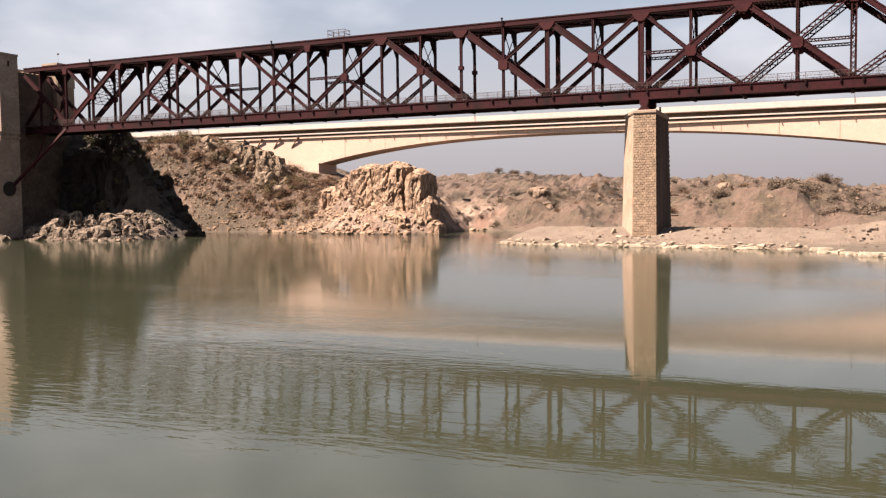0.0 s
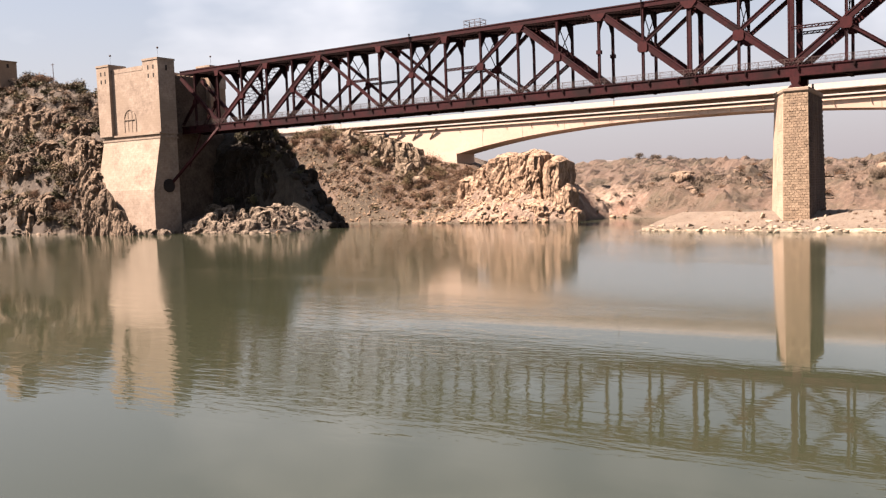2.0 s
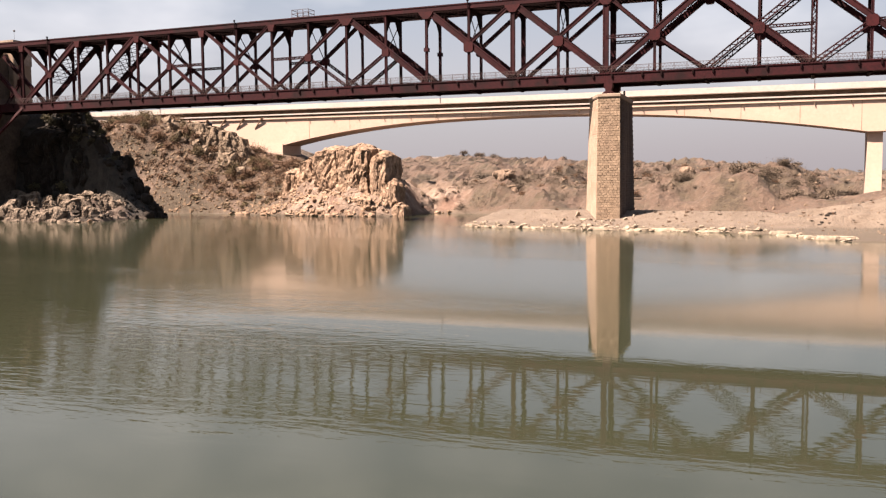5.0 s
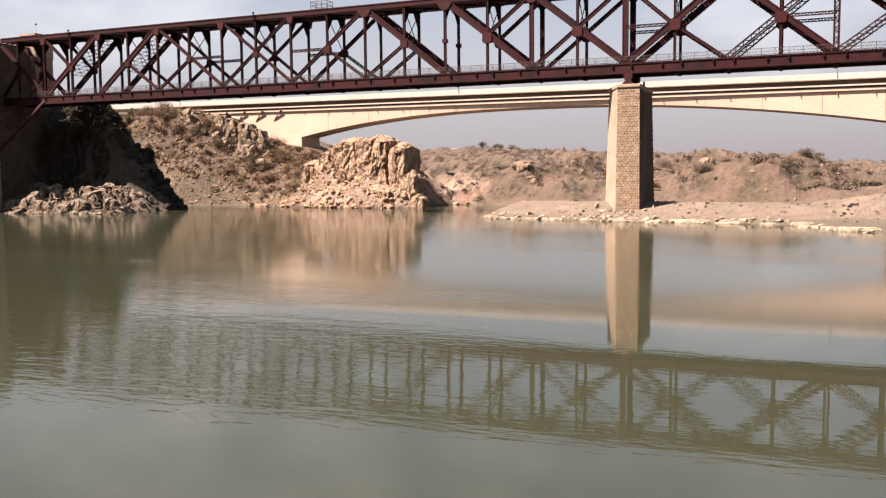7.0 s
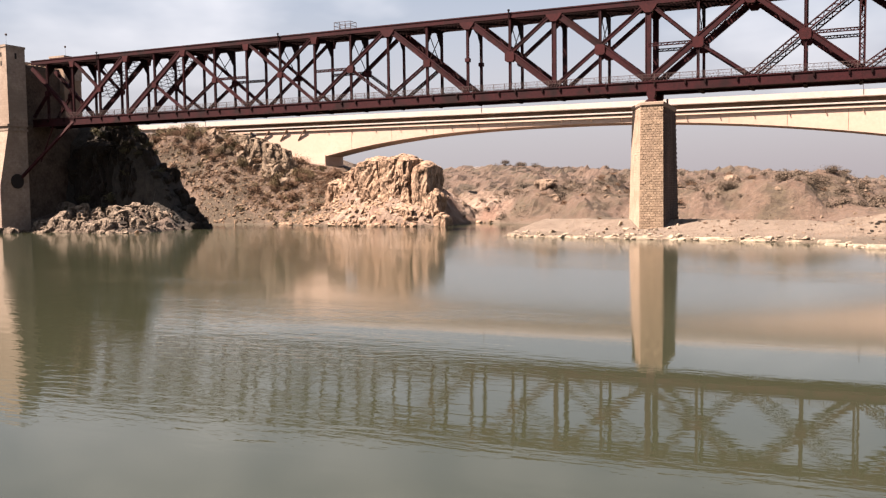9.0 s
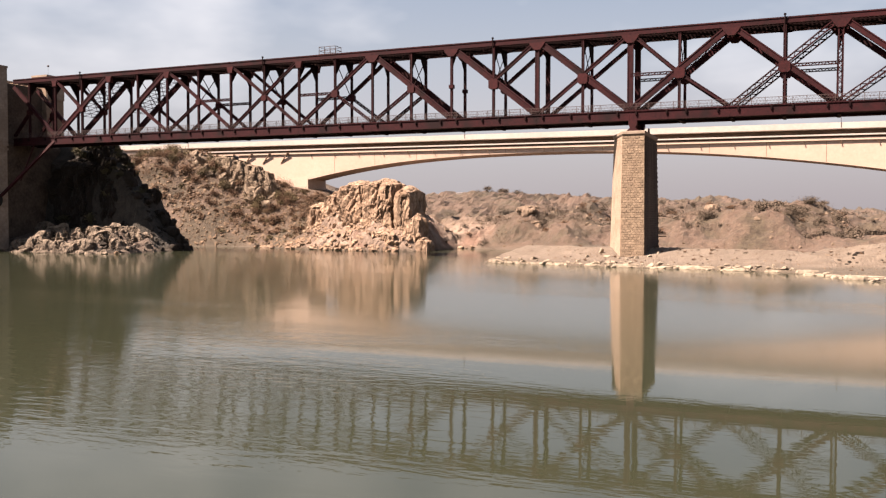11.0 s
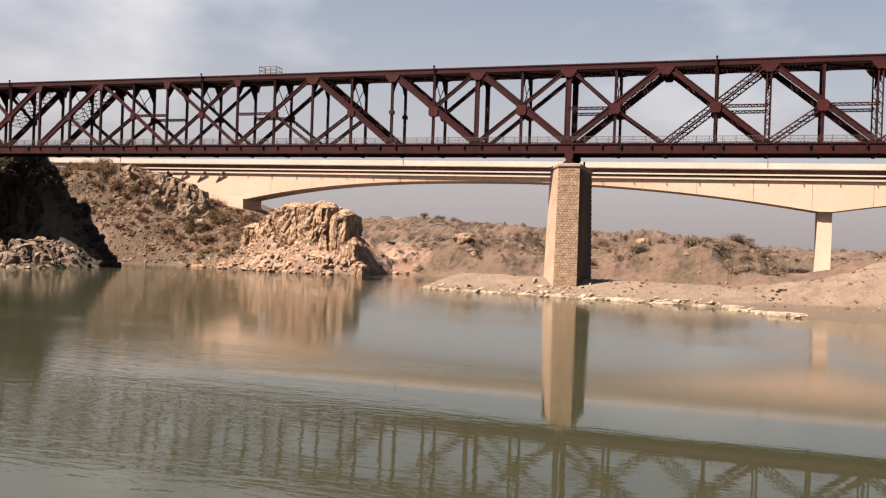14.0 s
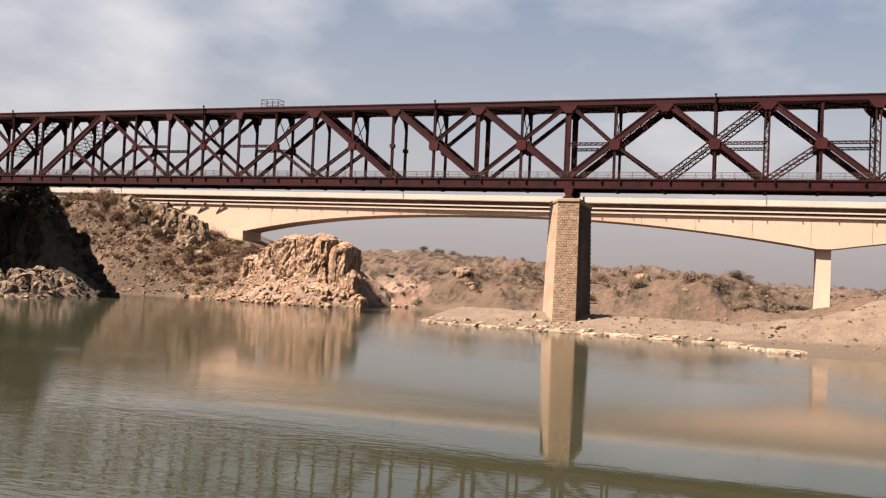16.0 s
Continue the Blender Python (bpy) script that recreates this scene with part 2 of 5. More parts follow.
def prism(bm, outline, y0, y1):
    """A flat plate in the x-z plane between y0 and y1."""
    a = [bm.verts.new((x, y0, z)) for x, z in outline]
    b = [bm.verts.new((x, y1, z)) for x, z in outline]
    bm.faces.new(a)
    bm.faces.new(b[::-1])
    for i in range(len(a)):
        j = (i + 1) % len(a)
        bm.faces.new((a[j], a[i], b[i], b[j]))


# ---- terrain ----
def lattice(ix, iy, seed):
    h = (ix.astype(np.int64) * 374761393 + iy.astype(np.int64) * 668265263 + seed * 982451653) & 0x7FFFFFFF
    h = ((h ^ (h >> 13)) * 1274126177) & 0x7FFFFFFF
    return ((h ^ (h >> 16)) & 0xFFFF) / 65535.0


def value_noise(x, y, seed=0):
    ix, iy = np.floor(x), np.floor(y)
    fx, fy = x - ix, y - iy
    fx, fy = fx * fx * (3 - 2 * fx), fy * fy * (3 - 2 * fy)
    a, b = lattice(ix, iy, seed), lattice(ix + 1, iy, seed)
    c, d = lattice(ix, iy + 1, seed), lattice(ix + 1, iy + 1, seed)
    return (a + (b - a) * fx) * (1 - fy) + (c + (d - c) * fx) * fy - 0.5


def fbm(x, y, scale, octaves=5, seed=0, gain=0.5):
    total, amp, f = 0.0, 1.0, 1.0 / scale
    for k in range(octaves):
        total = total + amp * value_noise(x * f + 17.3 * k, y * f - 9.1 * k, seed + k)
        amp, f = amp * gain, f * 2.03
    return total


def ridged(x, y, scale, octaves=4, seed=0):
    total, amp, f = 0.0, 1.0, 1.0 / scale
    for k in range(octaves):
        total = total + amp * (1 - 4 * np.abs(value_noise(x * f + 5.7 * k, y * f + 3.3 * k, seed + k)))
        amp, f = amp * 0.5, f * 2.1
    return total


def ramp(v, a, b):
    t = np.clip((v - a) / (b - a), 0, 1)
    return t * t * (3 - 2 * t)


def line(v, a, b):
    return np.clip((v - a) / (b - a), 0, 1)


def rockiness(x, y):
    """1 on bare crag, 0 on sand and soil."""
    crag = ramp(x, -86, -76) * (1 - ramp(x, -50, -42)) * ramp(y, 18, 26) * (1 - ramp(y, 60, 75))
    cliff = (1 - ramp(x, -104, -96)) * ramp(y, -16, -10) * (1 - ramp(y, 26, 34))
    return np.clip(crag + cliff, 0, 1)


def ground_height(x, y):
    wob = fbm(x, y, 30.0, 4, 3) * 6
    # western cliff beside the tower
    west = np.interp(x, (-330, -250, -236, -214, -190, -165), (54, 51, 47.5, 42, 37.5, 35))
    shore_w = -10 + 3 * np.sin(x * 0.07) + wob * 0.5
    cliff = west * (0.30 * line(y, shore_w, shore_w + 8) + 0.70 * line(y, shore_w + 5, shore_w + 27)) - 2 * (y < shore_w) * line(shore_w - y, 0, 3)
    cliff = np.where(y < shore_w, -2.5 * line(shore_w - y, 0, 4), cliff)
    cliff = cliff * (1 - 0.5 * line(y, 18, 34)) * (1 - 0.5 * line(y, 60, 170)) * (1 - 0.6 * line(y, 170, 500))
    cliff = np.where(x > -158 + 4 * np.sign(y - 20), -3.0 + 0 * y, cliff)
    # spur under the old bridge
    face = line(y, 8.5, 11) * 16 + line(y, 11, 15) * 4 + line(y, -6, 6) * 3.2 - 2.5 * line(-y, 8, 12)
    fall = 1.02 * (-103.5 - x + wob * 0.35)
    spur = np.minimum(np.minimum(face, fall), 25.0)
    spur = np.where(x < -162, -5, spur)
    spur = spur - 50 * line(y, 17, 34) * line(x, -150, -120) - 60 * line(y, 26, 60)
    # slope below the new bridge
    shore_b = 37 + 4 * np.sin(x * 0.11) + wob * 0.3 - 10 * line(-x, 132, 146)
    top = 26.8 - 7.0 * line(x, -134, -114) - 4.5 * line(x, -114, -96) - 14 * line(x, -96, -74)
    back = np.where(y < shore_b, -2.5 * line(shore_b - y, 0, 4), top * (0.9 * line(y, shore_b, shore_b + 22) + 0.1 * line(y, shore_b + 16, shore_b + 60)))
    back = np.where(x > -66, -3, back - 14 * line(y, 72, 110) * line(x, -112, -90) - 20 * line(y, 85, 190))
    # crag
    front = 28 + 4 * np.abs(x + 66) / 16 + wob * 0.25
    climb = 0.30 * line(y, front, front + 2.5) + 0.22 * line(y, front + 2, front + 7) + 0.48 * line(y, front + 6, front + 9)
    side = 0.40 * line(-52.0 - x - wob * 0.1, 0, 2) + 0.25 * line(-54.0 - x, 0, 2) + 0.35 * line(-56.0 - x, 0, 2.5)
    crag = 8.5 * climb * side * (1 - 0.12 * line(-x, 70, 82)) * (1 - line(-x, 82, 98)) * (1 - 0.7 * line(y, 46, 62)) - 1.5 * (side <= 0) - 1.5 * (climb <= 0)
    # low country behind
    shore_h = 52 - 14 * line(x, -48, -22)
    dist = np.hypot(x - 29, y + 147)
    hills = 7.9 + dist * (0.0130 - 0.0125 * line(x / np.maximum(dist, 1), -0.26, 0.06))
    bluff = (5.4 + 4.5 * fbm(x, y, 26.0, 4, 81)) * (0.55 * line(y, shore_h, shore_h + 10) + 0.45 * line(y, shore_h + 8, 69)) * (1 - 0.55 * line(x, 26, 40)) - 2.6 * line(y, 71, 78) * (1 - line(y, 92, 110))
    low = np.where(y < shore_h, -2.5 * line(shore_h - y, 0, 6), bluff + (np.minimum(hills, 38) - 4.5) * (0.45 * line(y, 96, 210) + 0.55 * line(y, 170, 430)))
    low = low + 3.6 * np.exp(-((x + 150) / 34) ** 2 - ((y - 330) / 26) ** 2) + ramp(y, shore_h, shore_h + 9) * (ridged(x + 0.25 * y, y * 0.45, 10.0, 5, 11) * 1.45 + ridged(x - 0.3 * y, y * 0.5, 24.0, 3, 17) * 1.5 + ridged(x, y, 5.0, 3, 19) * 0.75) + ramp(y, 95, 150) * (ridged(x, y, 48.0, 5, 13) * 2.2 + fbm(x, y, 130.0, 5, 21) * 3)
    hollow = ramp(x, 30, 38) * (1 - ramp(x, 54, 66)) * ramp(y, 34, 42) * (1 - ramp(y, 72, 90))
    low = low + (np.minimum(low, 3.6 + 0.5 * fbm(x, y, 6.0, 3, 99)) - low) * hollow
    # sand bank round the pier
    shore_s = np.where(x < 16, -6.5 - 0.17 * (x + 22), -13 - 1.5 * line(x, 16, 26) - 14.5 * line(x, 26, 36)) + wob * 0.22 + fbm(x, y, 5.0, 3, 91) * 1.3
    inland = y - shore_s
    sand = 0.5 * line(inland, 0, 0.8) + 2.1 * line(inland, 0.8, 13) - 1.1 * line(inland, 15, 21) * (1 - line(x, 20, 40)) - 2.5 * line(-inland, 0, 5)
    # mud flat and the dune beside the concrete column
    dune = np.interp(x, (26, 35, 39, 45, 49.5, 60, 90), (1.9, 3.0, 3.7, 5.1, 6.6, 9.2, 12.0))
    flat = 0.12 * line(inland, 0, 0.5) + 0.45 * line(inland, 0.5, 18) + (dune - 0.57) * (0.45 * line(y, -10, -6) + 0.55 * line(y, -7, 3)) + (0.9 * fbm(x, y, 7.0, 4, 93) + 0.35 * ridged(x, y, 4.0, 3, 95)) * line(y, -11, -4) - 2.5 * line(-inland, 0, 5)
    sand = sand + (flat - sand) * line(x, 24, 33)
    sand = sand - (2.0 + 0.8 * np.clip(dune - 2.5, 0, 9)) * line(y, 5.5, 11.5) * (1 - line(y, 33, 44)) * line(x, 4, 12)
    sand = np.minimum(sand, 0.75 * (x + 23.5 + wob * 0.2))
    sand = np.where(y > 75, -3, sand - 3 * line(y, 45, 75))
    sand = np.where(x < -24, -3, sand)
    z = np.maximum.reduce([cliff, spur, back, crag, low, sand])
    # bank at the camera's back
    near = 5.6 * line(-y, 139, 146) + 0.02 * np.clip(-y - 146, 0, 600) - 2.5 * line(y, -139, -134)
    z = np.maximum(z, near)
    z = np.where((x > 90) & (y < -30), np.maximum(z, 0.09 * (x - 90) - 1), z)
    land = ramp(z, -0.2, 1.5)
    rk = rockiness(x, y)
    z = z + land * (rk * (ridged(x * 1.0, y, 9.0, 4, 31) * 1.1 + ridged(x, y, 3.2, 2, 41) * 0.35) + (1 - rk) * (fbm(x, y, 12.0, 5, 51) * 0.9 * ramp(z, 1.5, 6) + fbm(x, y, 3.0, 3, 57) * 0.16))
    return z


def spaced(stops):
    """Grid lines: from stop to stop with the step growing evenly from one to the next."""
    out = [stops[0][0]]
    for (a, s), (b, e) in zip(stops, stops[1:]):
        n = max(1, round((b - a) / ((s + e) / 2)))
        w = np.linspace(s, e, n)
        out += list(a + np.cumsum(w) * (b - a) / w.sum())
    return np.array(out)


gx = spaced([(-4200, 600), (-600, 30), (-250, 1.6), (-165, 0.9), (-42, 0.8), (60, 1.2), (110, 6), (500, 40), (4200, 600)])
gy = spaced([(-4200, 600), (-400, 40), (-155, 4), (-130, 3), (-30, 1.2), (-14, 0.55), (66, 0.75), (130, 1.8), (330, 4), (800, 40), (4200, 500)])
X, Y = np.meshgrid(gx, gy)
Z = ground_height(X, Y)
RK = rockiness(X, Y) * ramp(Z, 0.3, 2)
shift_x, shift_y = fbm(Z * 0.7 + Y, X, 4.0, 3, 61) * 1.0 * RK, fbm(Z * 0.7 + X, Y, 4.0, 3, 71) * 1.0 * RK
nx, ny = len(gx), len(gy)
verts = np.stack([X + shift_x, Y + shift_y, Z], -1).reshape(-1, 3)
idx = np.arange(nx * ny).reshape(ny, nx)
quads = np.stack([idx[:-1, :-1], idx[:-1, 1:], idx[1:, 1:], idx[1:, :-1]], -1).reshape(-1, 4)
ground_mesh = bpy.data.meshes.new("ground")
ground_mesh.from_pydata(verts.tolist(), [], quads.tolist())


def ground_material():
    m = bpy.data.materials.new("river_bank_ground")
    m.use_nodes = True
    n, l = m.node_tree.nodes, m.node_tree.links
    bsdf = n["Principled BSDF"]
    bsdf.inputs["Roughness"].default_value = 0.95
    geo = n.new("ShaderNodeNewGeometry")

    def noise_of(scale, detail=7.0, rough=0.6):
        node = n.new("ShaderNodeTexNoise")
        node.inputs["Scale"].default_value, node.inputs["Detail"].default_value, node.inputs["Roughness"].default_value = scale, detail, rough
        l.new(geo.outputs["Position"], node.inputs["Vector"])
        return node.outputs["Fac"]

    def rng(value, a, b, c=0.0, d=1.0):
        node = n.new("ShaderNodeMapRange")
        for k, v in (("From Min", a), ("From Max", b), ("To Min", c), ("To Max", d)):
            node.inputs[k].default_value = v
        l.new(value, node.inputs["Value"])
        return node.outputs[0]

    def blend(f, a, b):
        node = n.new("ShaderNodeMix")
        node.data_type = "RGBA"
        for socket, v in ((node.inputs[6], a), (node.inputs[7], b)):
            if isinstance(v, tuple):
                socket.default_value = (*(c * ALBEDO_SCALE for c in v), 1)
            else:
                l.new(v, socket)
        l.new(f, node.inputs[0])
        return node.outputs[2]

    def mul(a, b, op="MULTIPLY"):
        node = n.new("ShaderNodeMath")
        node.operation = op
        for socket, v in ((node.inputs[0], a), (node.inputs[1], b)):
            if isinstance(v, float):
                socket.default_value = v
            else:
                l.new(v, socket)
        return node.outputs[0]

    soil = blend(rng(noise_of(0.5), 0.35, 0.65), (0.055, 0.034, 0.0225), (0.093, 0.061, 0.042))
    soil = blend(rng(noise_of(0.06), 0.45, 0.62), soil, (0.072, 0.0455, 0.032))
    soil = blend(rng(noise_of(2.2, 4.0), 0.56, 0.66), soil, (0.116, 0.083, 0.060))
    scrub = blend(rng(noise_of(0.8), 0.4, 0.6), (0.0352, 0.0242, 0.0141), (0.0597, 0.0435, 0.0263))
    soil = blend(rng(noise_of(0.09), 0.46, 0.58), soil, scrub)
    soil = blend(mul(rng(noise_of(0.9, 8.0, 0.7), 0.54, 0.60), 0.65), soil, (0.044, 0.032, 0.022))
    rock = blend(rng(noise_of(0.55), 0.35, 0.65), (0.1022, 0.0699, 0.0517), (0.2265, 0.1663, 0.1262))
    rock = blend(rng(noise_of(0.13), 0.5, 0.62), rock, (0.1293, 0.0777, 0.0547))
    sand = blend(rng(noise_of(0.25), 0.35, 0.65), (0.098, 0.073, 0.053), (0.134, 0.104, 0.078))
    sand = blend(mul(rng(noise_of(0.45, 8.0, 0.7), 0.50, 0.62), 0.7), sand, (0.088, 0.062, 0.043))
    sand = blend(mul(rng(noise_of(1.6, 5.0), 0.58, 0.68), 0.6), sand, (0.166, 0.132, 0.101))
    rocky = n.new("ShaderNodeVertexColor")
    rocky.layer_name = "rocky"
    split = n.new("ShaderNodeSeparateColor")
    l.new(rocky.outputs["Color"], split.inputs["Color"])
    colour = blend(split.outputs[0], soil, rock)
    colour = blend(split.outputs[1], colour, sand)
    # near-black tone; on the spur it puts the shade into the ground colour
    shade_and_dark_rock = blend(rng(noise_of(0.7), 0.35, 0.65), (0.013, 0.011, 0.008), (0.036, 0.029, 0.021))
    colour = blend(split.outputs[2], colour, shade_and_dark_rock)
    colour = blend(rocky.outputs["Alpha"], colour, blend(rng(noise_of(0.3), 0.35, 0.65), (0.066, 0.050, 0.034), (0.092, 0.071, 0.050)))
    height = n.new("ShaderNodeSeparateXYZ")
    l.new(geo.outputs["Position"], height.inputs[0])
    wet = rng(mul(height.outputs["Z"], mul(noise_of(0.8), -0.5), "ADD"), -0.1, 0.75, 1.0, 0.0)
    colour = blend(mul(wet, 0.75), colour, (0.06, 0.045, 0.03))
    l.new(colour, bsdf.inputs["Base Color"])
    relief = n.new("ShaderNodeBump")
    relief.inputs["Strength"].default_value, relief.inputs["Distance"].default_value = 0.8, 0.5
    l.new(mul(noise_of(0.9, 9.0, 0.65), noise_of(3.0, 6.0), "ADD"), relief.inputs["Height"])
    l.new(relief.outputs["Normal"], bsdf.inputs["Normal"])
    return m


# what each stretch of ground is coloured as: bare rock, sand, painted shade
kind_of = ground_mesh.color_attributes.new("rocky", "FLOAT_COLOR", "POINT")
sandy = ramp(X, -30, -20) * (1 - ramp(Y, 26, 38)) * ramp(Y, -60, -40) * (1 - ramp(Z, 9, 12))
shade_and_dark_rock = ramp(-X, 98, 106) * (1 - ramp(-X, 160, 163)) * (0.6 * ramp(Y, -9, -5) + 0.4 * ramp(Y, 4, 7)) * (1 - ramp(Y, 24, 32))      # the bridge's shade over the spur, painted as near-black ground
shade_and_dark_rock = np.maximum(shade_and_dark_rock, 0.80 * ramp(-X, 156, 162) * (1 - ramp(Y, 30, 50)))                                    # greyer rock of the cliff
mud = (1 - ramp(Z + fbm(X, Y, 6.0, 4, 97) * 0.7, 0.62, 0.95)) * ramp(X, 20, 30) * (1 - ramp(Y, -4, 6))
layer = np.stack([np.clip(rockiness(X, Y) * 1.0, 0, 1), sandy, shade_and_dark_rock, mud], -1).reshape(-1)
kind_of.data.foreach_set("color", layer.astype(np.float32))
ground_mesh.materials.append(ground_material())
ground = tagged(new("ground", ground_mesh), "dry rocky river banks, sandbar and scrubby hills", "ground", kind="structure")


# ---- water ----
def water_material():
    m = bpy.data.materials.new("river_water")
    m.use_nodes = True
    n, l = m.node_tree.nodes, m.node_tree.links
    bsdf = n["Principled BSDF"]
    bsdf.inputs["Base Color"].default_value = (0.0198, 0.0220, 0.0132, 1)
    bsdf.inputs["Roughness"].default_value, bsdf.inputs["IOR"].default_value = 0.04, 1.37
    geo = n.new("ShaderNodeNewGeometry")
    wide = n.new("ShaderNodeMapping")
    wide.inputs["Scale"].default_value = (0.22, 1.0, 1.0)
    wide.inputs["Rotation"].default_value = (0, 0, 0.25)
    patch = n.new("ShaderNodeTexNoise")
    patch.inputs["Scale"].default_value, patch.inputs["Detail"].default_value = 0.045, 3.0
    gust = n.new("ShaderNodeMapRange")
    for key, value in (("From Min", 0.48), ("From Max", 0.62), ("To Min", 0.15), ("To Max", 1.6)):
        gust.inputs[key].default_value = value
    l.new(geo.outputs["Position"], wide.inputs["Vector"])
    l.new(wide.outputs["Vector"], patch.inputs["Vector"])
    l.new(patch.outputs["Fac"], gust.inputs["Value"])
    # ruffled mid-river, still by the near bank to the east; fits the camera's view
    spot = n.new("ShaderNodeSeparateXYZ")
    l.new(geo.outputs["Position"], spot.inputs[0])
    stir = []
    for axis, start, end, low in (("Y", -114.0, -93.0, 0.0), ("X", 22.0, 2.0, 0.22)):
        node = n.new("ShaderNodeMapRange")
        node.interpolation_type = "SMOOTHSTEP"
        for key, value in (("From Min", min(start, end)), ("From Max", max(start, end)), ("To Min", low if start < end else 0.80), ("To Max", 1.0 if start < end else low)):
            node.inputs[key].default_value = value
        l.new(spot.outputs[axis], node.inputs["Value"])
        stir.append(node.outputs[0])
    ruffle = n.new("ShaderNodeMath")
    ruffle.operation = "MAXIMUM"
    l.new(stir[0], ruffle.inputs[0])
    l.new(stir[1], ruffle.inputs[1])
    breeze = n.new("ShaderNodeMath")
    breeze.operation = "MULTIPLY"
    l.new(gust.outputs[0], breeze.inputs[0])
    l.new(ruffle.outputs[0], breeze.inputs[1])
    spread = n.new("ShaderNodeMath")
    spread.operation = "MULTIPLY_ADD"
    spread.inputs[1].default_value, spread.inputs[2].default_value = 0.085, 0.010
    square = n.new("ShaderNodeMath")
    square.operation = "POWER"
    square.inputs[1].default_value = 1.6
    l.new(stir[0], square.inputs[0])
    l.new(square.outputs[0], spread.inputs[0])
    agitation = spread.outputs[0]
    chain = None
    for scale, stretch, strength, dist in ((0.05, (0.5, 1.6, 1.0), 0.04, 0.5), (0.45, (0.45, 1.4, 1.0), 0.20, 0.10), (1.7, (0.45, 1.5, 1.0), 0.28, 0.045)):
        mp = n.new("ShaderNodeMapping")
        mp.inputs["Scale"].default_value = stretch
        l.new(geo.outputs["Position"], mp.inputs["Vector"])
        tex = n.new("ShaderNodeTexNoise")
        tex.inputs["Scale"].default_value, tex.inputs["Detail"].default_value = scale, 3.0
        l.new(mp.outputs["Vector"], tex.inputs["Vector"])
        relief = n.new("ShaderNodeBump")
        relief.inputs["Distance"].default_value = dist
        force = n.new("ShaderNodeMath")
        force.operation = "MULTIPLY"
        force.inputs[1].default_value = strength
        l.new(breeze.outputs[0], force.inputs[0])
        l.new(force.outputs[0], relief.inputs["Strength"])
        l.new(tex.outputs["Fac"], relief.inputs["Height"])
        if chain:
            l.new(chain, relief.inputs["Normal"])
        chain = relief.outputs["Normal"]
    l.new(chain, bsdf.inputs["Normal"])
    l.new(agitation, bsdf.inputs["Roughness"])
    return m


bm = bmesh.new()
bmesh.ops.create_grid(bm, x_segments=40, y_segments=40, size=4000)
water = part("water", bm, water_material())
tagged(water, "calm grey-green river water with faint ripples", "river", kind="structure")


# ---- old railway bridge ----
HALF = 8.0                                  # half a panel
DECK, TOP, MID, WIDE = 25.4, 38.7, 31.1, 6.5
bridge = tagged(new("truss_bridge"), "red-brown riveted steel truss bridge on stone pier and tower", "bridge")


def station(n):
    if n > 0:
        return n * HALF * 0.992
    return n * HALF + 0.22 * max(0.0, -12 - n)


def member(name, a, b, y, deep, thick, style="solid", material=None):
    """A built-up truss member between (station, height) a and b in the plane y."""
    bm = bmesh.new()
    p, q = Vector((station(a[0]), y, a[1])), Vector((station(b[0]), y, b[1]))
    if style == "solid":                      # two flanges and a recessed web
        bar(bm, p, q, deep * 0.2, thick, deep * 0.4)
        bar(bm, p, q, deep * 0.2, thick, -deep * 0.4)
        bar(bm, p, q, deep * 0.62, thick * 0.7)
    else:                                     # two angles laced together
        bar(bm, p, q, deep * 0.22, thick, deep * 0.39)
        bar(bm, p, q, deep * 0.22, thick, -deep * 0.39)
        a_, s_ = (q - p).normalized(), Vector((0, 1, 0))
        d_ = a_.cross(s_)
        count = max(2, int((q - p).length / (deep * 0.9)))
        for k in range(count):
            u, v = p.lerp(q, k / count), p.lerp(q, (k + 1) / count)
            sgn = 1 if k % 2 else -1
            bar(bm, u + d_ * deep * 0.36 * sgn, v - d_ * deep * 0.36 * sgn, 0.09, thick * 0.8)
    return part(name, bm, material or steel, bridge)


def plate(n, z, y, size, cut=0.35):
    bm = bmesh.new()
    s, c = size, size * cut
    x = station(n)
    prism(bm, [(x - s + c, z - s), (x + s - c, z - s), (x + s, z - s + c), (x + s, z + s - c), (x + s - c, z + s), (x - s + c, z + s), (x - s, z + s - c), (x - s, z - s + c)], y - 0.42, y + 0.42)
    return part("gusset_plate", bm, gusset_steel, bridge)


FIRST, LAST = -17.6, 18
B, T, M = DECK, TOP - 0.6, MID
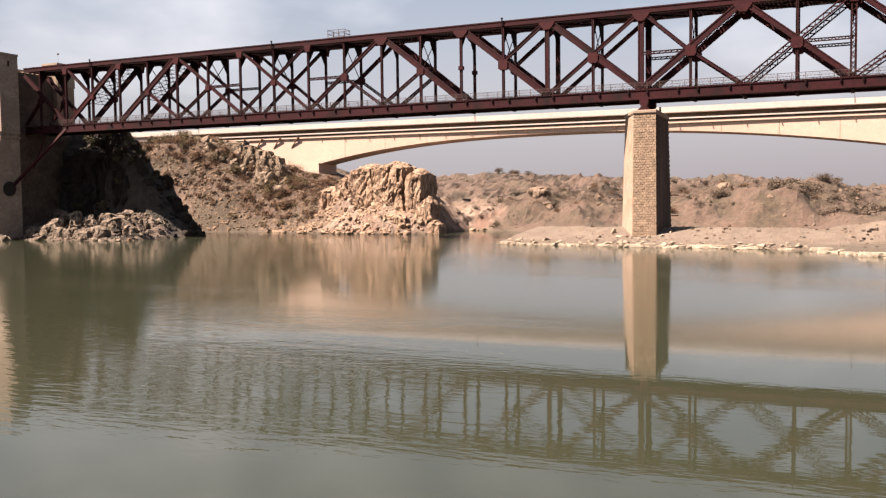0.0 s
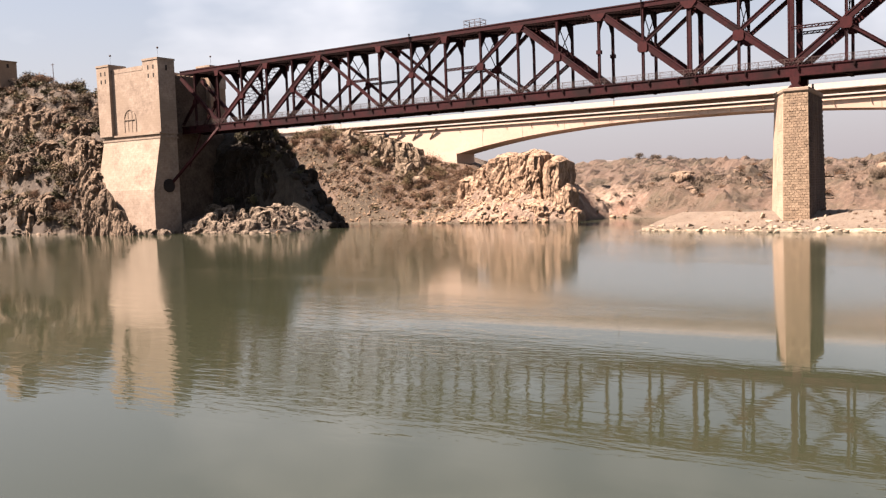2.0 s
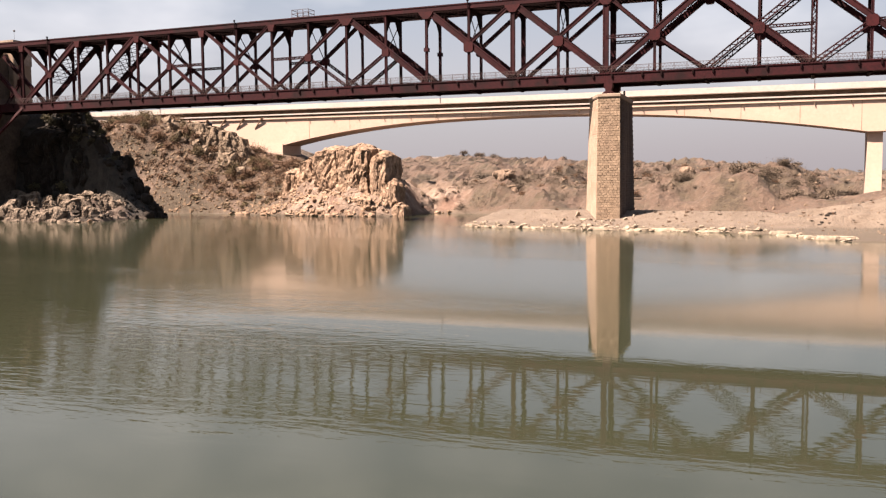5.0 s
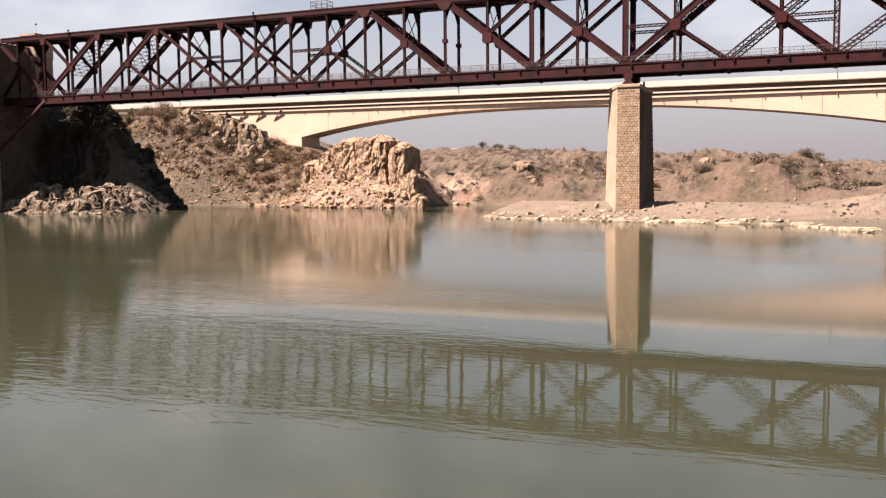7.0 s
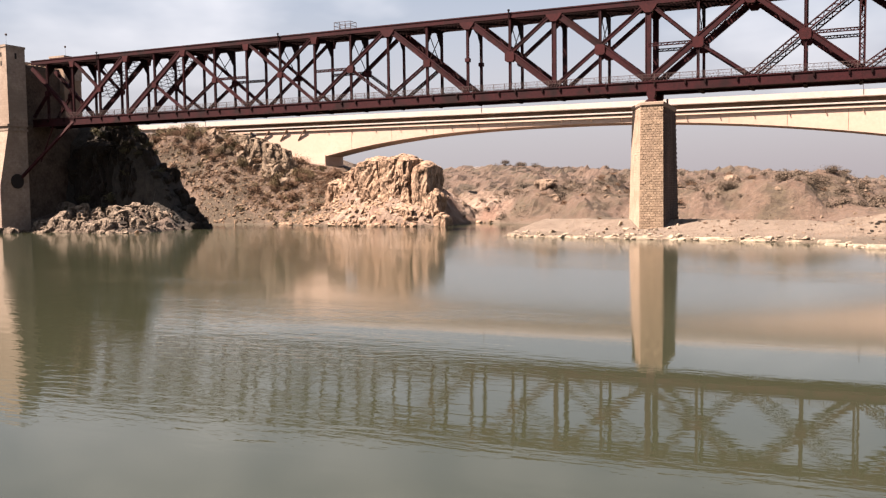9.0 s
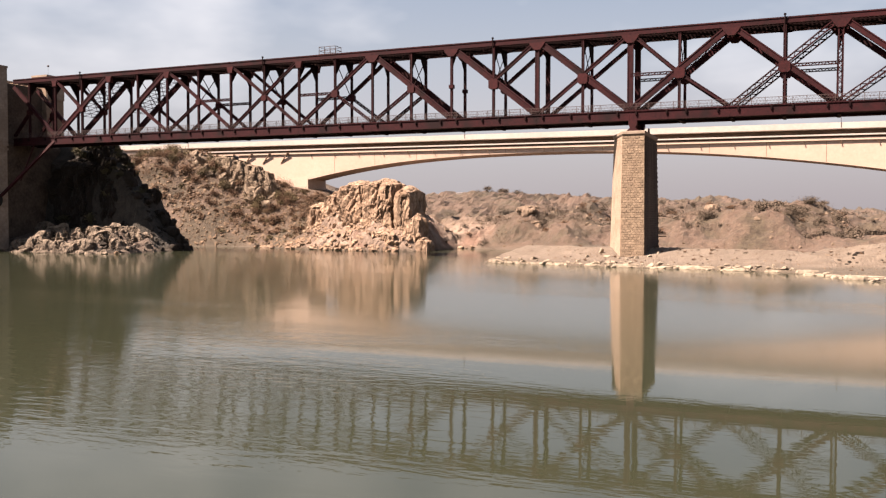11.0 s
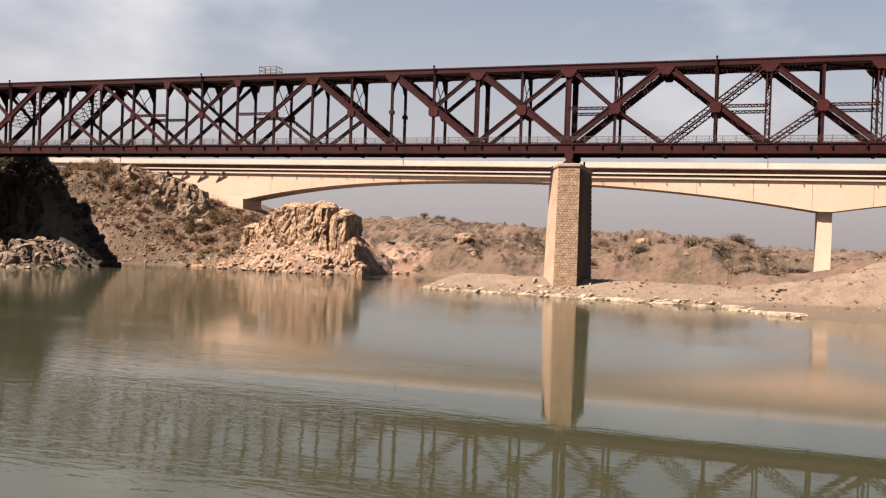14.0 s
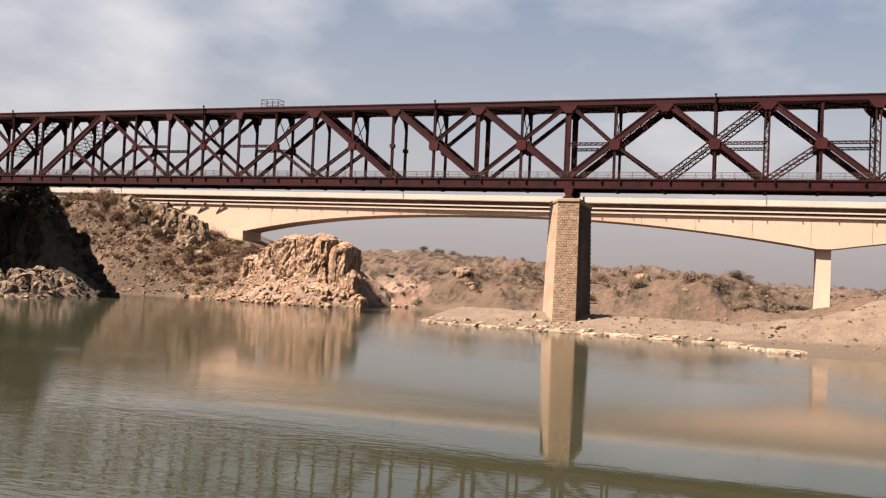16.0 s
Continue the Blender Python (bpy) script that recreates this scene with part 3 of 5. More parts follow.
# diagonals: stations and heights, depth, style
DIAGONALS = [
    ((-2, T), (0, B), 1.05, "solid"), ((-2, B), (0, T), 0.62, "solid"),
    ((-4, T), (-2, B), 1.10, "solid"), ((-2, T), (-3, M + 0.6), 0.6, "solid"),
    ((-6, T), (-4, B), 1.0, "solid"), ((-6, B), (-5, M), 0.55, "laced"),
    ((-8, B), (-6, T), 0.62, "solid"), ((-7, M), (-6, B), 0.5, "laced"),
    ((-10, T), (-8, B), 0.5, "solid"), ((-10, B), (-8, T), 0.5, "solid"),
    ((-12, T), (-10, B), 0.55, "solid"), ((-12, B), (-11, M), 0.5, "laced"),
    ((-12, T), (-14, B), 1.0, "solid"), ((-13, M), (-12, B), 0.5, "solid"),
    ((-14, T), (-16, B), 1.0, "solid"), ((-16, T), (-15, M), 0.5, "solid"),
    ((-17.6, T - 1), (-16, B), 0.8, "solid"), ((-17.6, B + 0.5), (-17, M), 0.5, "solid"),
    ((0, B), (2, T), 1.05, "solid"), ((0, T), (1, M), 0.55, "solid"), ((1, M), (2, B), 0.5, "solid"),
    ((2, T), (4, B), 0.9, "solid"), ((2, B), (4, T), 0.8, "laced"),
    ((4, T), (6, B), 0.9, "solid"), ((4, B), (5, M), 0.8, "laced"),
    ((6, T), (8, B), 0.9, "solid"), ((6, B), (8, T), 0.7, "laced"),
    ((8, T), (10, B), 0.9, "solid"), ((8, B), (10, T), 0.7, "laced"),
    ((10, T), (12, B), 0.9, "solid"), ((10, B), (12, T), 0.7, "laced"),
    ((14, T), (12, B), 0.9, "solid"), ((14, B), (12, T), 0.7, "laced"),
    ((16, T), (14, B), 0.9, "solid"), ((18, T), (16, B), 0.9, "solid"), ((16, T), (18, B), 0.7, "laced"),
]
STRUTS = [(-8, -7), (-11, -10), (0, 1), (3, 4), (5, 6), (9, 10), (13, 14)]
MAIN = {0: 0.95, -2: 0.75, 4: 0.85, 6: 0.85, 8: 0.8, 10: 0.8, 12: 0.8, 14: 0.8, 16: 0.8, 18: 0.9}
for y in (0.0, WIDE):
    for a, b, deep, style in DIAGONALS:
        member("diagonal", a, b, y, deep, 0.6, style)
    for a, b in STRUTS:
        member("strut", (a, M + 0.15), (b, M + 0.15), y, 0.5, 0.5, "laced")
    for n in range(-17, 19):
        if n == 2:
            continue
        member("vertical", (n, B - 0.6), (n, T), y, MAIN.get(n, 0.42 if n > -6 else 0.36), 0.5, "solid" if n not in MAIN or n in (0, -2) else "laced")
        if n == -4:
            bm = bmesh.new()
            box(bm, station(n) - 0.42, station(n) + 0.42, y - 0.4, y + 0.4, M - 0.3, M + 0.35)
            part("collar", bm, steel, bridge)
    for n in range(-17, 18, 2):
        plate(n, M, y, 0.55 if n < -8 else 0.68 if n < -4 else 0.86)
    for n in range(-16, 19, 2):
        bm = bmesh.new()
        x, s = station(n), 1.45 if n >= -6 else 0.8
        prism(bm, [(x - s, TOP - 0.95), (x + s, TOP - 0.95), (x + s * 0.75, TOP - 1.55), (x + 0.5, TOP - 2.2), (x - 0.5, TOP - 2.2), (x - s * 0.75, TOP - 1.55)], y - 0.40, y + 0.40)
        part("gusset_plate", bm, gusset_steel, bridge)
    # chords, one length to each panel
    for n in range(-18, 18, 2):
        x0, x1 = station(max(n, FIRST)) + 0.01, station(n + 2) - 0.01
        bm = bmesh.new()
        box(bm, x0, x1, y - 0.45, y + 0.45, TOP - 0.2, TOP)
        box(bm, x0, x1, y - 0.36, y + 0.36, TOP - 0.95, TOP - 0.2)
        part("top_chord", bm, steel, bridge)
        bm = bmesh.new()
        box(bm, x0, x1, y - 0.5, y + 0.5, DECK - 0.22, DECK)
        box(bm, x0, x1, y - 0.36, y + 0.36, DECK - 1.55, DECK - 0.22)
        box(bm, x0, x1, y - 0.5, y + 0.5, DECK - 1.7, DECK - 1.55)
        part("bottom_chord", bm, steel, bridge)
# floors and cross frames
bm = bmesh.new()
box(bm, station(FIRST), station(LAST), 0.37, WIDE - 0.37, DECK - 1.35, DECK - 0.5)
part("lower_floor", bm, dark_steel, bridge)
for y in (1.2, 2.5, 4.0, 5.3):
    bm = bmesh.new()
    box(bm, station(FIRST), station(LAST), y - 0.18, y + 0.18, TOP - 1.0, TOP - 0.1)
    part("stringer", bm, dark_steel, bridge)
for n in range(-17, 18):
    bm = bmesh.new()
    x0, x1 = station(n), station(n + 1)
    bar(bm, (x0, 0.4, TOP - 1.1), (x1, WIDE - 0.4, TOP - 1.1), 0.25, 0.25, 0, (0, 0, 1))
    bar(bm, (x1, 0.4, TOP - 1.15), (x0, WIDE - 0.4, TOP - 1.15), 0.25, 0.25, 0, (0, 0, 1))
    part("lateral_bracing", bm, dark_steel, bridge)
for n in range(-17, 19):
    x = station(n)
    bm = bmesh.new()
    box(bm, x - 0.25, x + 0.25, 0.36, WIDE - 0.36, DECK - 1.9, DECK - 1.36)
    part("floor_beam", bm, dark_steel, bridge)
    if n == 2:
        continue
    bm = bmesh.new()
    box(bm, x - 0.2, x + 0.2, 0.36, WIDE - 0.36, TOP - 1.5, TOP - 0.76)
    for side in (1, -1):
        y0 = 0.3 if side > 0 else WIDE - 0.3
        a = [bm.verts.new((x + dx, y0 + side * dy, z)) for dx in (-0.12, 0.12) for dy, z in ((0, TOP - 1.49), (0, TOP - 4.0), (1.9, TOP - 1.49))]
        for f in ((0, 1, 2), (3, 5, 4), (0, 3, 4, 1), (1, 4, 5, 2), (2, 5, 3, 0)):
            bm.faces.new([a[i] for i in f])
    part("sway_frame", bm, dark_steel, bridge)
    if n % 2 and n > -17:
        bm = bmesh.new()
        bar(bm, (x, 0.3, M), (x, WIDE - 0.3, TOP - 1.5), 0.12, 0.12, 0, (1, 0, 0))
        bar(bm, (x, WIDE - 0.3, M), (x, 0.3, TOP - 1.5), 0.12, 0.12, 0, (1, 0, 0))
        part("sway_rod", bm, dark_steel, bridge)
bm = bmesh.new()
for k in range(int((station(LAST) - station(FIRST)) / 0.62)):
    x = station(FIRST) + 0.3 + k * 0.62
    box(bm, x - 0.13, x + 0.13, 0.6, WIDE - 0.6, TOP - 0.09, TOP + 0.10)
tagged(part("sleepers", bm, dark_steel, bridge), "dark timber sleepers of the upper track", kind="stuff")
# lattice between the paired end diagonals
for a, b in (((-12, T), (-14, B)), ((-14, T), (-16, B)), ((0, B), (2, T))):
    bm = bmesh.new()
    p, q = Vector((station(a[0]), 0, a[1])), Vector((station(b[0]), 0, b[1]))
    if p.z < q.z:
        p, q = q, p
    rungs, lanes = 12, 5
    for k in range(rungs + 1):
        u = p.lerp(q, 0.04 + 0.60 * k / rungs)
        bar(bm, u + Vector((0, 0.3, 0)), u + Vector((0, WIDE - 0.3, 0)), 0.09, 0.09, 0, (0, 0, 1))
    for k in range(rungs):
        u, v = p.lerp(q, 0.04 + 0.60 * k / rungs), p.lerp(q, 0.04 + 0.60 * (k + 1) / rungs)
        for j in range(lanes):
            y0, y1 = 0.3 + (WIDE - 0.6) * j / lanes, 0.3 + (WIDE - 0.6) * (j + 1) / lanes
            if (j + k) % 2:
                y0, y1 = y1, y0
            bar(bm, u + Vector((0, y0, 0)), v + Vector((0, y1, 0)), 0.10, 0.10, 0, (0, 0, 1))
    part("lattice_bracing", bm, steel, bridge)
# footway railings
for y in (-0.55, WIDE + 0.55):
    rail = part("railing", (lambda b: (box(b, station(FIRST), station(LAST), y - 0.03, y + 0.03, DECK + 1.0, DECK + 1.07),
                                      box(b, station(FIRST), station(LAST), y - 0.02, y + 0.02, DECK + 0.5, DECK + 0.55), b)[2])(bmesh.new()), rail_steel, bridge)
    bm = bmesh.new()
    box(bm, -0.04, 0.04, -0.04, 0.04, 0.0, 1.1)
    first_post = part("post", bm, rail_steel, rail)
    first_post.location = (station(-17), y, DECK)
    for k in range(1, 140):
        ob = first_post.copy()
        scene.collection.objects.link(ob)
        ob.location = (station(-17) + k * 2.0, y, DECK)
    bm = bmesh.new()
    for k in range(int((station(10) - station(-17)) / 0.5)):
        x = station(-17) + k * 0.5
        bar(bm, (x, y, DECK), (x + 0.5, y, DECK + 1.0), 0.03, 0.03)
        bar(bm, (x + 0.5, y, DECK), (x, y, DECK + 1.0), 0.03, 0.03)
    part("mesh_infill", bm, rail_steel, bridge)
# stub brackets along the chord
bm = bmesh.new()
prism(bm, [(-0.16, 0.0), (0.16, 0.0), (0.10, -0.62), (-0.10, -0.62)], -0.62, -0.37)
stub = part("bracket", bm, dark_steel, bridge)
stub.location = (station(-17), 0, DECK - 0.23)
for k in range(1, 70):
    ob = stub.copy()
    scene.collection.objects.link(ob)
    ob.location = (station(-17) + k * 4.0 + (0.9 if k % 2 else 0), 0, DECK - 0.23)
# short standpipes that rise through the top chord
for n in (-15, -9, -3, 3, 9):
    bm = bmesh.new()
    bmesh.ops.create_cone(bm, cap_ends=True, segments=10, radius1=0.11, radius2=0.11, depth=3.0, matrix=pose(station(n), -0.6, TOP - 1.0))
    bmesh.ops.create_cone(bm, cap_ends=True, segments=10, radius1=0.2, radius2=0.2, depth=0.25, matrix=pose(station(n), -0.6, TOP + 0.35))
    part("standpipe", bm, dark_steel, bridge)
# cage on the upper floor
cage = new("inspection_cage")
cage.parent = bridge
cage.location = (-58.6, 2.6, TOP + 0.1)
bm = bmesh.new()
box(bm, -1.9, 1.9, -1.2, 1.2, 0.0, 0.35)
for x in (-1.8, -0.6, 0.6, 1.8):
    for y in (-1.1, 1.1):
        bar(bm, (x, y, 0.3), (x, y, 1.75), 0.08, 0.08)
for z in (1.0, 1.72):
    for y in (-1.1, 1.1):
        bar(bm, (-1.9, y, z), (1.9, y, z), 0.08, 0.08)
    for x in (-1.8, 1.8):
        bar(bm, (x, -1.1, z), (x, 1.1, z), 0.08, 0.08, 0, (0, 0, 1))
part("cage_frame", bm, rail_steel, cage)


# ---- stone pier ----
# corners of the pier at its cap, nose first, and how far each moves out at the foot
PIER_PLAN = [((-1.78, -3.4), (-0.10, -0.55)), ((1.78, -3.4), (0.22, -0.55)), ((1.45, 10.2), (0.5, 0.4)), ((0.8, 13.0), (0.3, 0.6)), ((-2.6, 13.0), (-0.3, 0.6)), ((-4.7, 9.6), (-0.6, 0.3)), ((-4.7, 4.2), (-0.6, -0.1))]


def pier_corner(i, k, grow=0.0):
    """Corner i of the pier at k, 1 at the cap and 0 at the foot."""
    (x, y), (dx, dy) = PIER_PLAN[i % len(PIER_PLAN)]
    mid = Vector((-1.0, 5.0))
    v = Vector((x + dx * (1 - k), y + dy * (1 - k)))
    return v + (v - mid).normalized() * grow


def build_pier(name, x, foot, label):
    pier = tagged(new(name), label, "bridge pier", "bridge piers")
    pier.location = (x, 0, foot)
    height, count = 21.7 - foot, len(PIER_PLAN)

    def ring(bm, z, grow):
        return [bm.verts.new((*pier_corner(i, z / height, grow), z)) for i in range(count)]

    def drum(name, levels, material):
        bm = bmesh.new()
        loops = [ring(bm, z, g) for z, g in levels]
        for a, b in zip(loops, loops[1:]):
            for i in range(count):
                bm.faces.new((a[i], a[(i + 1) % count], b[(i + 1) % count], b[i]))
        bm.faces.new(loops[-1])
        bm.faces.new(loops[0][::-1])
        return part(name, bm, material, pier)

    drum("shaft", [(z, -0.05) for z in np.linspace(-3.0, height - 0.6, 14)], mortar)
    drum("cap", [(height - 0.62, 0.1), (height - 0.45, 0.26), (height - 0.08, 0.26), (height, 0.2)], plaster)
    for y in (0.0, WIDE):
        bm = bmesh.new()
        prism(bm, [(-1.15, 0), (1.15, 0), (1.0, 0.35), (0.45, 0.8), (0.7, 1.4), (0.7, 2.0), (-0.7, 2.0), (-0.7, 1.4), (-0.45, 0.8), (-1.0, 0.35)], y - 0.6, y + 0.6)
        ob = part("bearing", bm, gusset_steel, pier)
        ob.location = (-0.7, 0, height)
    return pier


PIER_FOOT = 1.7
pier = build_pier("stone_pier", 1.25, PIER_FOOT, "tall battered buff stone bridge pier on the sandbar")
for y, z in ((11.2, 6.2), (11.2, 2.6)):
    bm = bmesh.new()
    bar(bm, (1.2, y, z), (3.1, y, z + 0.05), 0.16, 0.16)
    part("stub_bar", bm, dark_steel, pier, "rusty steel bar let into the side")
bm = bmesh.new()
bmesh.ops.create_cone(bm, cap_ends=True, segments=10, radius1=0.22, radius2=0.14, depth=0.8, matrix=pose(1.5, 2.0, 20.2))
bmesh.ops.create_icosphere(bm, subdivisions=1, radius=0.2, matrix=pose(1.5, 2.0, 20.66))
part("knob", bm, dark_steel, pier)
build_pier("stone_pier", station(18), 1.0, "tall battered buff stone bridge pier")


def height_at(x, y):
    return float(ground_height(np.array([float(x)]), np.array([float(y)]))[0])


# ---- gate tower at the bridge's west end ----
tower = tagged(new("gate_tower"), "buff stone bridge gate tower with corner turrets", "tower")


def tower_body():
    bm = bmesh.new()
    # profile towards the river: plinth, batter, then plumb wall
    prof = [(-3.0, -12.0), (8.5, -12.0), (10.5, -11.9), (22.6, -9.3), (23.6, -9.0), (38.6, -9.0)]
    x0, x1 = -157.6, -137.0
    front = [[bm.verts.new((x, y, z)) for z, y in prof] for x in (x0, x1)]
    back = [[bm.verts.new((x, -4.4, z)) for z, y in prof] for x in (x0, x1)]
    for i in range(len(prof) - 1):
        bm.faces.new((front[0][i], front[1][i], front[1][i + 1], front[0][i + 1]))
        bm.faces.new((back[1][i], back[0][i], back[0][i + 1], back[1][i + 1]))
        bm.faces.new((front[1][i], back[1][i], back[1][i + 1], front[1][i + 1]))
        bm.faces.new((back[0][i], front[0][i], front[0][i + 1], back[0][i + 1]))
    bm.faces.new((front[0][-1], front[1][-1], back[1][-1], back[0][-1]))
    return bm


part("front_wall", tower_body(), plaster, tower)
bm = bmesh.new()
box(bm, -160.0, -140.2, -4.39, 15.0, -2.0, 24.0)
part("abutment", bm, shade_masonry, tower)
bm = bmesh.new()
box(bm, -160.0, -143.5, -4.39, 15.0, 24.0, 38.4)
part("portal_wall", bm, shade_masonry, tower)
bm = bmesh.new()
box(bm, -160.0, -142.0, 11.2, 16.5, -2.0, 40.3)
part("rear_wall", bm, stone, tower)
for name, x0, x1, y0, y1, z0, z1 in (("turret", -142.2, -136.9, -9.08, -4.2, 23.7, 41.0), ("turret", -158.2, -153.6, -9.9, -5.0, 23.7, 40.9),
                                    ("turret", -146.6, -141.8, 11.3, 16.6, 36.0, 41.7), ("turret", -160.6, -155.6, 11.3, 16.6, 36.0, 41.2)):
    bm = bmesh.new()
    box(bm, x0, x1, y0, y1, z0, z1 - 0.45)
    box(bm, x0 - 0.12, x1 + 0.12, y0 - 0.12, y1 + 0.12, z1 - 0.45, z1)
    tur = part(name, bm, plaster, tower)
    for k in range(2):
        for j in range(2):
            bm = bmesh.new()
            xa = x0 + (x1 - x0) * (0.36 + 0.34 * k)
            box(bm, xa - 0.22, xa + 0.22, y0 - 0.02, y0 + 0.3, z1 - 2.6 - 1.9 * j, z1 - 1.6 - 1.9 * j)
            part("loophole", bm, void, tur)
    if x1 > -145:
        bm = bmesh.new()
        ya = (y0 + y1) / 2
        box(bm, x1 - 0.3, x1 + 0.02, ya - 0.25, ya + 0.25, z1 - 2.9, z1 - 1.6)
        part("loophole", bm, void, tur)
for zc, deep in ((23.6, 0.3), (22.6, 0.18)):
    bm = bmesh.new()
    box(bm, -157.8, -136.8, -9.3 - deep, -4.2, zc - 0.2, zc + 0.22)
    part("string_course", bm, plaster, tower)
# ball finials on thin rods over the turrets
for x, y, z, h in ((-139.6, -6.6, 41.0, 2.5), (-156.0, -7.4, 40.9, 2.4), (-144.2, 14.0, 41.7, 2.4)):
    bm = bmesh.new()
    bar(bm, (x, y, z - 0.1), (x, y, z + h), 0.03, 0.03)
    rod = part("finial_rod", bm, rail_steel, tower)
    bm = bmesh.new()
    bmesh.ops.create_icosphere(bm, subdivisions=2, radius=0.26, matrix=pose(x, y, z + h + 0.2))
    part("ball", bm, rail_steel, rod)
# parapet between the turrets
bm = bmesh.new()
box(bm, -153.5, -142.3, -9.05, -8.2, 38.6, 39.6)
part("parapet", bm, plaster, tower)
# blind arched window
bm = bmesh.new()
cx, z0, w, zs = -147.8, 24.6, 2.1, 27.4
pts = [(cx - w, z0), (cx - w, zs)] + [(cx - w * math.cos(a), zs + w * 1.15 * math.sin(a)) for a in np.linspace(0.2, math.pi - 0.2, 9)] + [(cx + w, zs), (cx + w, z0)]
for p, q in zip(pts, pts[1:]):
    bar(bm, (p[0], -9.04, p[1]), (q[0], -9.04, q[1]), 0.28, 0.18)
for dx in (-0.7, 0.7):
    bar(bm, (cx + dx, -9.03, z0), (cx + dx, -9.03, zs + 1.8), 0.18, 0.14)
bar(bm, (cx - w, -9.06, zs), (cx + w, -9.06, zs), 0.25, 0.24)
part("blind_window", bm, plaster, tower)
# drain mouth and the inclined strut
bm = bmesh.new()
bmesh.ops.create_cone(bm, cap_ends=True, segments=24, radius1=1.6, radius2=1.6, depth=0.5, matrix=pose(-136.98, -7.6, 11.3, 0, 90, 0))
part("drain_mouth", bm, void, tower)
for p, q, d in (((-137.2, -6.6, 11.8), (-127.4, -0.2, 24.4), 0.52), ((-134.0, -3.6, 15.6), (-133.4, -0.2, 24.0), 0.2)):
    bm = bmesh.new()
    bar(bm, p, q, d, d)
    part("stay_pipe", bm, gusset_steel, bridge)

# ---- new concrete road bridge ----
road_bridge = tagged(new("concrete_bridge"), "cream concrete box-girder road bridge with arched soffit", "bridge")
NY, NB = 62.0, 11.0
PIERS = (45.5, -103.0, 194.0)


def grade(x):
    return -0.0045 * (x - 18.0)


def soffit(x):
    if x < -103:
        return 18.2
    c, h = (-29.0, 74.0) if x < 45.5 else (120.0, 74.0)
    return 17.5 + 6.1 * (1 - min(1.0, abs((x - c) / h)) ** (2.7 if x < -29 else 2.0))


bm = bmesh.new()
xs = [-124.0, -103.0] + list(np.linspace(-101, 44, 50)) + list(np.linspace(47, 190, 24))
rows = [[bm.verts.new((x, y, z)) for y, z in ((NY + 1.0, soffit(x)), (NY + 0.8, 24.5 + grade(x)), (NY + NB - 0.8, 24.5 + grade(x)), (NY + NB - 1.0, soffit(x)))] for x in xs]
for r, s in zip(rows, rows[1:]):
    for i in range(4):
        bm.faces.new((r[i], s[i], s[(i + 1) % 4], r[(i + 1) % 4]))
bm.faces.new(rows[0])
bm.faces.new(rows[-1][::-1])
part("box_girder", bm, concrete, road_bridge)
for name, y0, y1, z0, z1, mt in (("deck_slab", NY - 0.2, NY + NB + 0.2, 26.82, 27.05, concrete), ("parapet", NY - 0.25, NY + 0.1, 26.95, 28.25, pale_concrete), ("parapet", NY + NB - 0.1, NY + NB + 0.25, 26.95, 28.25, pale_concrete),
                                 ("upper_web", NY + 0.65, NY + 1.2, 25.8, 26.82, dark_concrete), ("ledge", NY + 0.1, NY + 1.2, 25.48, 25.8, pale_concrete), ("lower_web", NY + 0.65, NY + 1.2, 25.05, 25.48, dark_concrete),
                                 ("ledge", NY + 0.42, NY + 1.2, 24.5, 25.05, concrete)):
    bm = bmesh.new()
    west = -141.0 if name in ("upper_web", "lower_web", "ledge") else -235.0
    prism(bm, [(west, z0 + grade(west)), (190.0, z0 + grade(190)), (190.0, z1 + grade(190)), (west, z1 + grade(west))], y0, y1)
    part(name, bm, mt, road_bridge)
bm = bmesh.new()
prism(bm, [(-235.0, 20.0), (-141.2, 20.0), (-141.2, 27.6), (-235.0, 27.9)], NY + 0.3, NY + 1.2)
part("wing_wall", bm, pale_concrete, road_bridge)
for k in range(26):                            # drain spouts below the lower ledge
    x = -100 + k * 7.4
    bm = bmesh.new()
    bar(bm, (x, NY + 0.6, 24.6 + grade(x)), (x + 0.12, NY + 0.55, 23.7 + grade(x)), 0.16, 0.16)
    part("drain_spout", bm, dark_concrete, road_bridge)
for k in range(13):                            # joints between the cast segments
    x = -92.6 + k * 12.3
    bm = bmesh.new()
    bar(bm, (x, NY + 0.82, 24.4 + grade(x)), (x, NY + 1.0, soffit(x) + 0.1), 0.07, 0.06)
    part("segment_joint", bm, dark_concrete, road_bridge)
for px in PIERS[:1] + PIERS[2:]:
    bm = bmesh.new()
    prism(bm, [(px - 1.5, -2), (px + 1.5, -2), (px + 1.5, 17.7), (px - 1.5, 17.7)], NY + 2.2, NY + NB - 2.2)
    part("column", bm, concrete, road_bridge)
bm = bmesh.new()
box(bm, -126.0, -101.0, NY + 0.78, NY + NB - 0.6, 10.0, 18.3)
part("abutment", bm, concrete, road_bridge)
for k in range(6):
    x = -137 + k * 6.0
    bm = bmesh.new()
    bar(bm, (x, NY + 0.15, 25.6), (x - 2.8, NY + 0.9, 22.6), 0.22, 0.3)
    part("bracket", bm, dark_concrete, road_bridge)
for x in (-141.0, -54.0, 33.2, 120.0):
    bm = bmesh.new()
    bar(bm, (x, NY - 0.3, 27.2 + grade(x)), (x, NY - 0.3, 30.2 + grade(x)), 0.10, 0.10)
    part("marker_pole", bm, rail_steel, road_bridge)

